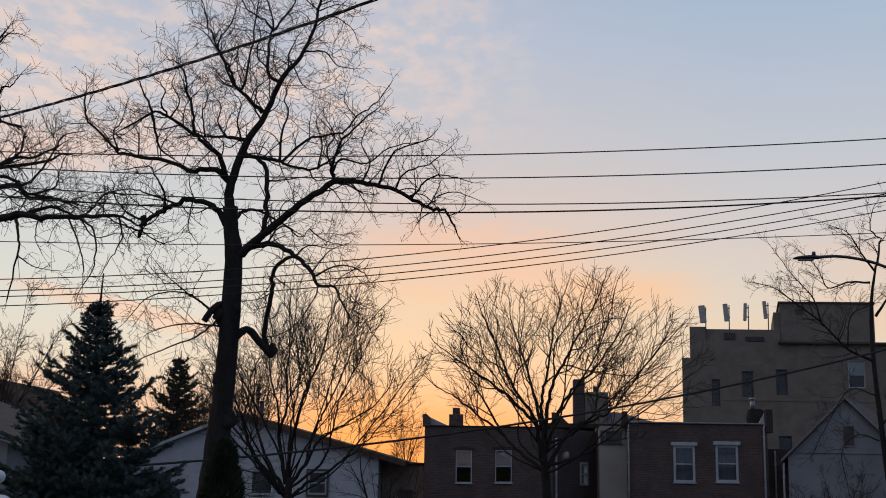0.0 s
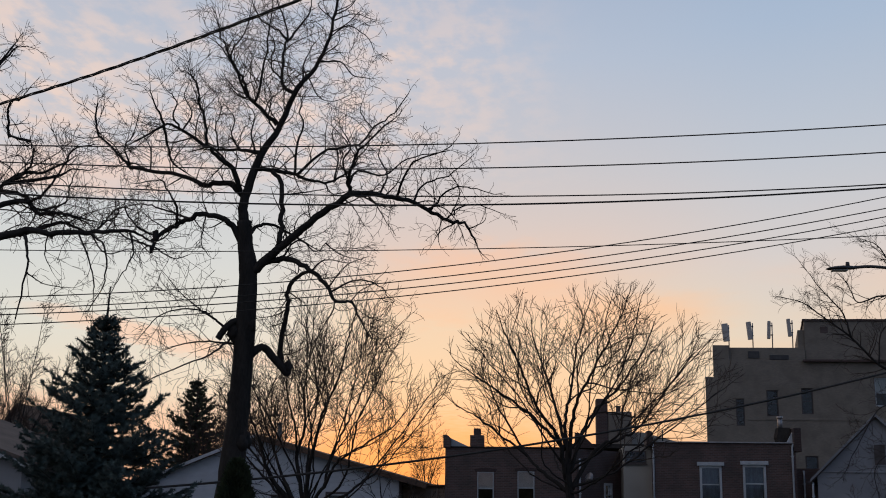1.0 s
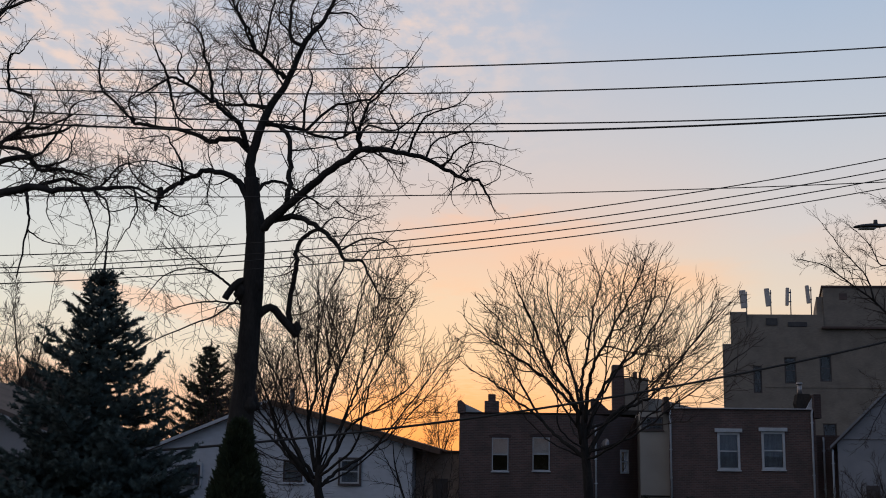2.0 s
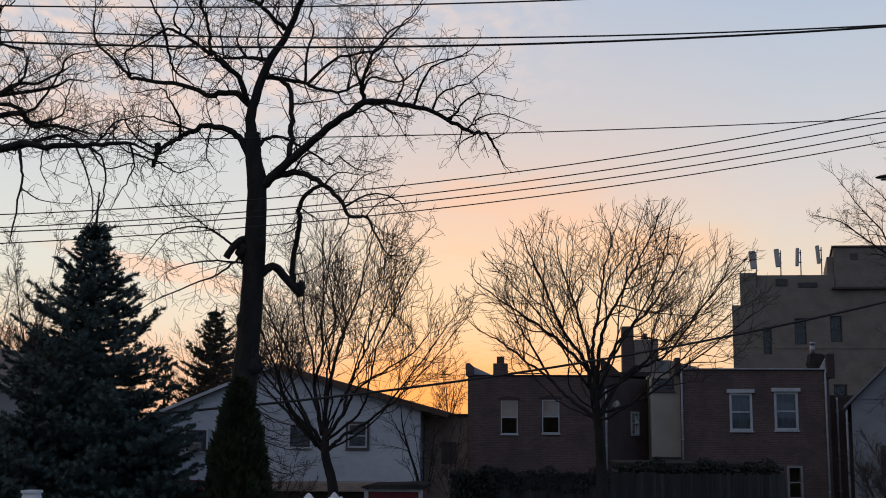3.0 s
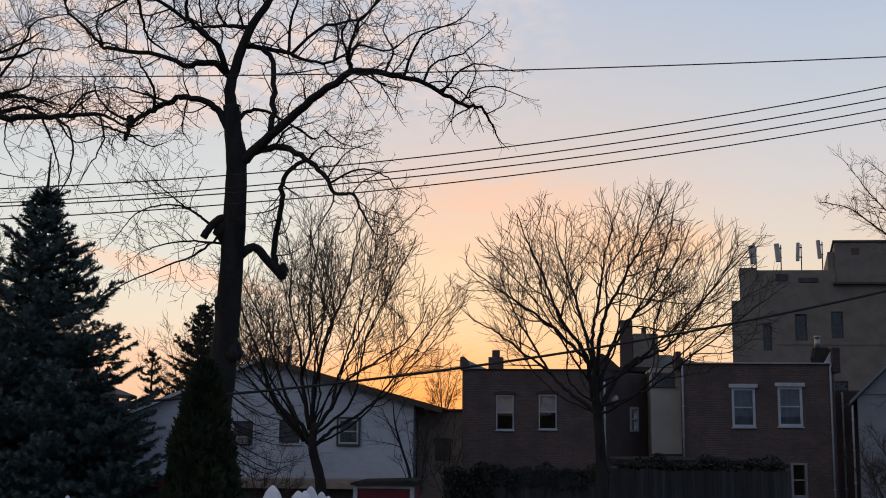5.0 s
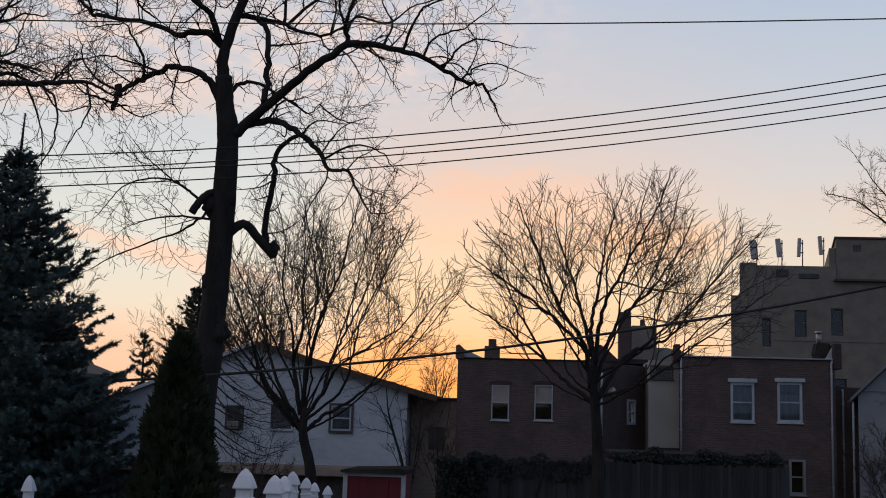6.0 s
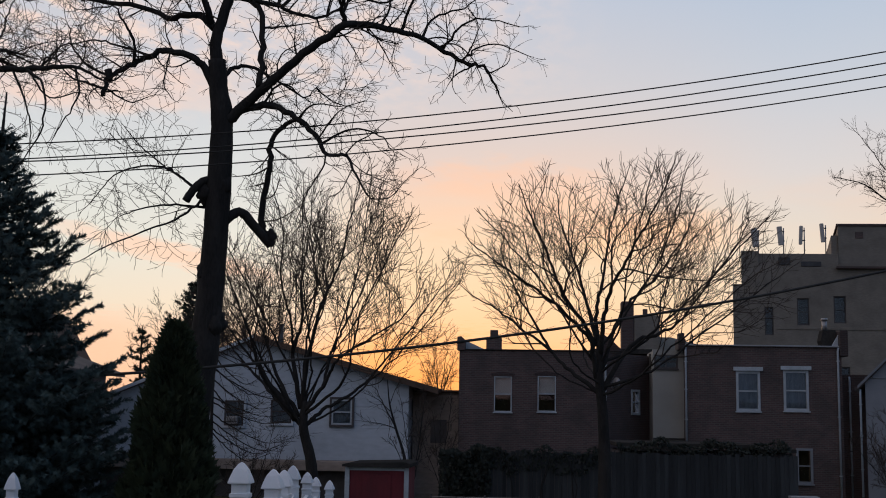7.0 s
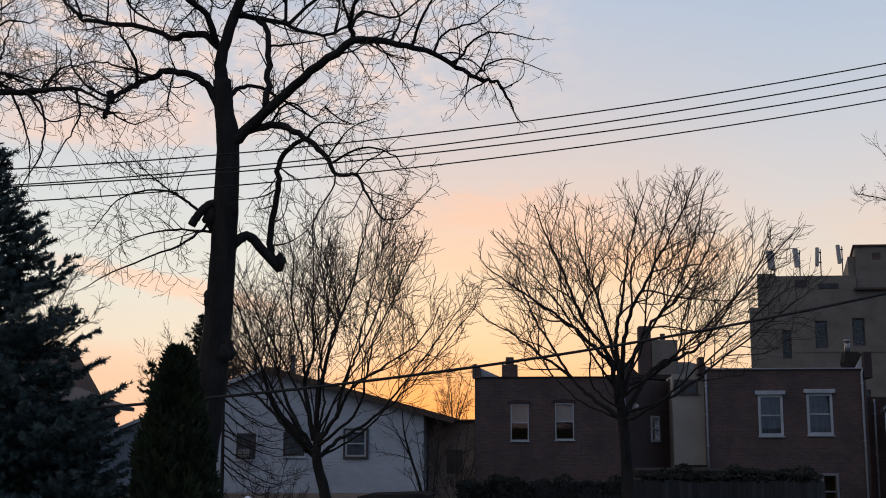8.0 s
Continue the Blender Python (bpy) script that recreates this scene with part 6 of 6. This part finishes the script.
def arching_shrub():
    """Low boughs that sweep out and down to one side and turn up at their ends."""
    rng = random.Random(77)
    boughs = []
    for k in range(11):
        z, out = 2.9 + 0.24 * k + rng.uniform(-0.1, 0.1), rng.uniform(1.2, 2.5)
        dy, sink = rng.uniform(-0.9, 0.9), rng.uniform(0.5, 1.0)
        boughs.append(([(0, 0, z), (out * 0.28, dy * 0.3, z - sink * 0.45), (out * 0.6, dy * 0.6, z - sink * 0.85), (out * 0.85, dy * 0.9, z - sink), (out * 1.1, dy, z - sink * 0.82)], 0.026, 0.008))
    bare_tree("bare_shrub", (-7.89, 43.8, 0), "leafless shrub with low sweeping boughs before the white house", ([(0, 0, 0), (0.03, 0, 2.6), (0, 0, 5.6)], 0.09, 0.03), boughs, HANGING, 77, 0.3, 0.75, 1, group="shrubs")


arching_shrub()


# ---- evergreens ----
def needle_cloud(rng, bases, ways, count, length, width):
    """Thin needles round each shoot: bases, ways as (n, 3) arrays of shoot start and extent."""
    n = len(bases)
    s = rng.random((n, count, 1)) ** 0.8
    p = bases[:, None, :] + ways[:, None, :] * s
    d = ways / np.maximum(np.linalg.norm(ways, axis=1, keepdims=True), 1e-6)
    side = rng.normal(size=(n, count, 3))
    side -= (side * d[:, None, :]).sum(-1, keepdims=True) * d[:, None, :]
    side /= np.maximum(np.linalg.norm(side, axis=-1, keepdims=True), 1e-6)
    tip = p + (side * 0.85 + d[:, None, :] * 0.55) * length * rng.uniform(0.7, 1.2, (n, count, 1))
    w = np.cross(side, d[:, None, :]) * width
    v = np.stack([p - w, p + w, tip], 2).reshape(-1, 3)
    f = np.arange(len(v)).reshape(-1, 3)
    return v, f


def triangles(name, v, f, mat):
    me = bpy.data.meshes.new(name)
    me.vertices.add(len(v))
    me.vertices.foreach_set("co", np.asarray(v, dtype=np.float32).ravel())
    me.loops.add(len(f) * 3)
    me.loops.foreach_set("vertex_index", np.asarray(f, dtype=np.int32).ravel())
    me.polygons.add(len(f))
    me.polygons.foreach_set("loop_start", np.arange(0, len(f) * 3, 3, dtype=np.int32))
    me.update(calc_edges=True)
    me.materials.append(mat)
    return new(name, me)


def conifer(name, foot, top, leader, radius_at, label, seed, whorls, per, shoots, needles, nlen, nwid, mat, ragged=0.7):
    """A spruce: whorls of boughs that droop and turn up at the tips, feathered with shoots."""
    t = thing(name, foot, label, "tree")
    rng = np.random.default_rng(seed)
    foot = np.array(foot, float)
    local(tube("trunk", [tuple(foot), tuple(foot + (0, 0, top * 0.55)), tuple(foot + (0, 0, top)), tuple(foot + (0.02, 0, top + leader))], [0.11 * top / 5, 0.06 * top / 5, 0.018 * top / 5, 0.008], BARK, sides=7), t)
    acc = ([], [])
    B, W = [], []
    zs = (1 - np.linspace(0.97, 0.03, whorls) ** 1.15) * top
    r0 = max(radius_at(0.1), 1e-3)
    for z in zs:
        u = z / top
        R = radius_at(u)
        k = max(5, int(per * (0.5 + 0.6 * min(1, R / r0)) * (1.9 if u < 0.5 else 0.85)))
        a0 = rng.uniform(0, 6.28)
        for j in range(k):
            a = a0 + 2 * math.pi * (j + rng.uniform(-0.35, 0.35)) / k
            L = max(0.10, R * rng.uniform(ragged + (0.2 if u < 0.45 else 0.0), 1.16))
            out = np.array((math.cos(a), math.sin(a), 0))
            cross = np.array((-out[1], out[0], 0))
            z0 = z + rng.uniform(-0.09, 0.09) * top / 5
            slope = -0.32 + 0.75 * u ** 2.2 + rng.uniform(-0.1, 0.1)
            sway = rng.uniform(-0.12, 0.12)
            pts = [foot + (0, 0, z0) + out * L * s + cross * (sway * L * s * s) + np.array((0, 0, L * (slope * s + 0.30 * s ** 3))) for s in (0, 0.35, 0.7, 1.0)]
            tube_data(acc, [tuple(p) for p in pts], [0.018 * top / 5, 0.012 * top / 5, 0.007 * top / 5, 0.003], 4)
            m = max(3, int(shoots * L / r0) + 2)
            for q in range(m):
                s = 0.18 + 0.80 * (q + rng.random()) / m
                i = 0 if s < 0.35 else (1 if s < 0.7 else 2)
                lo, hi = (0, 0.35, 0.7)[i], (0.35, 0.7, 1.0)[i]
                p = pts[i] + (pts[i + 1] - pts[i]) * ((s - lo) / (hi - lo))
                d = (pts[i + 1] - pts[i])
                d = d / np.linalg.norm(d)
                sg = 1 if q % 2 else -1
                w = d * rng.uniform(0.6, 1.0) + cross * sg * rng.uniform(0.45, 0.9) + np.array((0, 0, rng.uniform(-0.3, 0.22)))
                w = w / np.linalg.norm(w) * (0.11 + 0.30 * (1 - s) * L) * rng.uniform(0.75, 1.25)
                B.append(p); W.append(w)
                if np.linalg.norm(w) > 0.2:
                    B.append(p + w * 0.45); W.append((w + cross * sg * 0.06 + np.array((0, 0, 0.04))) * 0.5)
            B.append(pts[2]); W.append((pts[3] - pts[2]) * 1.15)
            B.append(pts[1]); W.append((pts[2] - pts[1]))
    for s in np.linspace(0.86, 1.0, 6):
        B.append(foot + (0, 0, top * s)); W.append(np.array((0, 0, 0.1)))
    B.append(foot + (0, 0, top)); W.append(np.array((0.02, 0, leader)))
    local(mesh_object("bough_wood", acc[0], acc[1], BARK), t)
    v, f = needle_cloud(rng, np.array(B), np.array(W), needles, nlen, nwid)
    local(triangles("needles", v, f, mat), t)
    return t


def spruce_radius(u):
    d = 5.45 * (1 - u)
    return min(0.54 * d + 0.06, 0.78 + 0.2 * d, 1.25 + 0.05 * d)


g_spruce = ground_height(19.2)
conifer("spruce", (-3.67, 19.2, g_spruce), 5.45, 0.52, spruce_radius, "dense blue-green spruce with drooping boughs and a bare leader", 4, 28, 16, 19, 46, 0.052, 0.0095, NEEDLE, 0.68)
conifer("far_conifer", (-17.0, 73, 0), 10.9, 0.5, lambda u: 4.6 * (1 - u) ** 0.8 + 0.08, "dark ragged conifer behind the white house", 6, 30, 15, 13, 34, 0.15, 0.024, NEEDLE_FAR, 0.45)
conifer("far_conifer", (-17.7, 66, 0), 7.6, 0.3, lambda u: 1.6 * (1 - u) ** 0.6 + 0.08, "dark ragged conifer behind the white house", 7, 14, 7, 7, 24, 0.14, 0.02, NEEDLE_FAR, 0.35)


def spray_cloud(rng, centres, outs, size):
    """Small flat fans of scale foliage, each of five blades."""
    n = len(centres)
    up = np.tile((0.0, 0.0, 1.0), (n, 1)) * 0.9 + outs * 0.45 + rng.normal(size=(n, 3)) * 0.22
    up /= np.linalg.norm(up, axis=1, keepdims=True)
    lat = np.cross(up, rng.normal(size=(n, 3)))
    lat /= np.linalg.norm(lat, axis=1, keepdims=True)
    V = []
    for a, k in ((-0.9, 0.7), (-0.45, 0.9), (0, 1.0), (0.45, 0.9), (0.9, 0.7)):
        d = up * math.cos(a) + lat * math.sin(a)
        q = lat * math.cos(a) - up * math.sin(a)
        L = size * k * rng.uniform(0.7, 1.25, (n, 1))
        V.append(np.stack([centres - q * L * 0.10, centres + d * L * 0.5 + q * L * 0.16, centres + d * L, centres + d * L * 0.5 - q * L * 0.16], 1))
    v = np.concatenate(V, 0).reshape(-1, 3)
    i = np.arange(0, len(v), 4)[:, None]
    f = np.concatenate([i + (0, 1, 2), i + (0, 2, 3)], 0)
    return v, f


def arborvitae():
    g = ground_height(19)
    top = 4.40 - g
    t = thing("arborvitae", (-1.53, 19.0, g), "narrow dark green arborvitae in front of the big tree", "tree")
    rng = np.random.default_rng(12)

    def rad(u):
        return 0.64 * (1 - u) ** 0.62 * (0.75 + 0.25 * min(1, u * 6)) + 0.015
    rings = [(-1.53, 19.0, g + top * u) for u in np.linspace(0, 0.97, 14)]
    local(tube("inner_growth", rings, [rad(u) * 0.78 for u in np.linspace(0, 0.97, 14)], THUJA, sides=14), t)
    n = 6200
    u = rng.random(n) ** 1.25
    a = rng.uniform(0, 2 * math.pi, n)
    r = np.array([rad(x) for x in u]) * rng.uniform(0.72, 1.02, n)
    # lobes that make the outline uneven
    r *= 1 + 0.10 * np.sin(a * 5 + u * 21) + 0.05 * np.sin(u * 47 + a * 3)
    out = np.stack([np.cos(a), np.sin(a), np.zeros(n)], 1)
    c = np.array((-1.53, 19.0, g)) + out * r[:, None] + np.stack([np.zeros(n), np.zeros(n), u * top - 0.06], 1)
    v, f = spray_cloud(rng, c, out, 0.13)
    local(triangles("foliage", v, f, THUJA), t)


arborvitae()


def leafy(name, label, place, boxes_, count, size, mat, seed):
    """Loose masses of small leaves over boxes (x0, x1, y0, y1, z0, z1), thick at the top."""
    t = thing(name, place, label, "shrub")
    rng = np.random.default_rng(seed)
    C, O = [], []
    for x0, x1, y0, y1, z0, z1 in boxes_:
        p = rng.random((count, 3))
        p[:, 2] = 1 - p[:, 2] ** 1.4 * 1.0
        q = np.array((x0, y0, z0)) + p * (x1 - x0, y1 - y0, z1 - z0)
        q[:, 2] += 0.12 * np.sin(q[:, 0] * 3.1) + 0.08 * np.sin(q[:, 0] * 7.7)
        C.append(q)
        O.append(rng.normal(size=(count, 3)) * 0.7)
    v, f = spray_cloud(rng, np.concatenate(C), np.concatenate(O), size)
    ob = local(triangles("leaves", v, f, mat), t)
    stems = ([], [])
    r2 = random.Random(seed)
    for x0, x1, y0, y1, z0, z1 in boxes_:
        for k in range(int(4 + 3 * (x1 - x0))):
            x, y = r2.uniform(x0, x1), r2.uniform(y0, y1)
            tube_data(stems, [(x, y, 0), (x + r2.uniform(-0.2, 0.2), y, z1 * 0.5), (x + r2.uniform(-0.4, 0.4), y, z1 * 0.9)], [0.025, 0.018, 0.008], 5)
    local(mesh_object("stem_growth", stems[0], stems[1], BARK), t)


leafy("hedge", "dark evergreen hedge at the end of the board fence", (-0.3, 49.8, 0), [(-1.1, 0.7, 49.0, 50.4, 0.0, 2.35)], 4500, 0.13, IVY, 1)
# second box: leaves added to cover and darken the sky-lit garage roof edge
leafy("creeper", "dark creeper along the top of the board fence", (3, 49.4, 0), [(0.5, 4.9, 49.38, 49.6, 1.6, 2.36), (5.2, 11.2, 49.6, 50.1, 2.25, 2.72)], 1500, 0.10, IVY, 2)


# ---- street lamp and wires ----
def street_lamp():
    y = 28.6
    s = thing("street_lamp", (13.2, y, ground_height(y)), "dark cobra-head street lamp on a curved arm", "street lamp")
    g = ground_height(y)
    local(tube("pole", [(13.2, y, g), (13.2, y, 4), (13.2, y, 7.9)], [0.13, 0.11, 0.08], METAL_GREY, sides=12), s)
    local(tube("arm", spline([(13.2, y, 7.6), (12.7, y, 8.1), (12.0, y, 8.65), (11.2, y, 9.0), (10.5, y, 9.13), (10.0, y, 9.12)], 5), 0.035, METAL_DARK, sides=8), s)
    bm = bmesh.new()
    rings = []
    for u, w, h in ((0, 0.045, 0.04), (0.12, 0.08, 0.06), (0.3, 0.14, 0.07), (0.5, 0.15, 0.055), (0.62, 0.11, 0.035), (0.68, 0.04, 0.012)):
        rings.append([bm.verts.new((10.06 - u, y + w * math.cos(k * math.pi / 6), 9.10 + (h if math.sin(k * math.pi / 6) > 0 else h * 0.45) * math.sin(k * math.pi / 6) - 0.03 * u)) for k in range(12)])
    for a, b in zip(rings, rings[1:]):
        for k in range(12):
            bm.faces.new((a[k], a[(k + 1) % 12], b[(k + 1) % 12], b[k]))
    bm.faces.new(rings[0][::-1]); bm.faces.new(rings[-1])
    head = local(part("lamp_head", bm, METAL_DARK, smooth=True), s)
    part("lens", boxes((9.5, 9.85, y - 0.09, y + 0.09, 9.03, 9.06), bevel=0.01), LENS, head)
    tube("photocell", [(9.86, y, 9.14), (9.86, y, 9.24)], [0.05, 0.04], METAL_DARK, head)


street_lamp()


def wire(y0, yd, z0, zd, zc, x0, x1, r, label):
    """A hanging wire: y and z as functions of x."""
    n = 70
    pts = [(x0 + (x1 - x0) * i / n, y0 + yd * (x0 + (x1 - x0) * i / n), z0 + zd * (x0 + (x1 - x0) * i / n) + zc * (x0 + (x1 - x0) * i / n) ** 2) for i in range(n + 1)]
    w = tube("overhead_wire", pts, r, RUBBER, sides=6)
    tagged(w, label, "wire", "overhead wires")
    return w


wire(10.57, 0.028, 6.51, 0.0, 0.0064, -12, 14, 0.0049, "thin black overhead wire across the sky")
wire(10.56, 0.012, 6.34, -0.022, 0.0079, -12, 14, 0.0049, "thin black overhead wire across the sky")
wire(10.48, 0.078, 6.13, -0.023, 0.0092, -12, 14, 0.0049, "thin black overhead wire across the sky")
wire(10.33, 0.036, 6.01, -0.029, 0.0104, -12, 14, 0.0067, "thicker black overhead cable across the sky")
wire(15.03, 0.076, 6.63, 0.021, 0.0031, -16, 18, 0.0053, "thin black overhead wire across the sky")
wire(27.72, 0.106, 8.88, 0.128, 0.0046, -20, 26, 0.0118, "black overhead wire rising over the yard")
wire(27.72, 0.043, 8.65, 0.117, 0.0042, -20, 26, 0.0118, "black overhead wire rising over the yard")
wire(27.13, 0.157, 8.37, 0.133, 0.0045, -20, 26, 0.0118, "black overhead wire rising over the yard")
wire(27.93, 0.139, 8.35, 0.132, 0.0039, -20, 26, 0.0118, "black overhead wire rising over the yard")
wire(27.40, 0.286, 4.66, 0.147, 0.0054, -18, 22, 0.026, "thick black service cable before the houses")


def twisted_drop():
    """A service drop: three strands wound round one another."""
    t = thing("service_cable", (0, 9.58, 6.9), "black twisted service cable overhead", "wire")
    n = 160
    for s in range(3):
        pts = []
        for i in range(n + 1):
            x = -8 + 15 * i / n
            a = x * 9 + s * 2.094
            pts.append((x, 9.58 - 0.554 * x + 0.008 * math.cos(a), 6.90 + 0.076 * x + 0.015 * x * x + 0.008 * math.sin(a)))
        local(tube("strand", pts, 0.0052, RUBBER, sides=5), t)


twisted_drop()
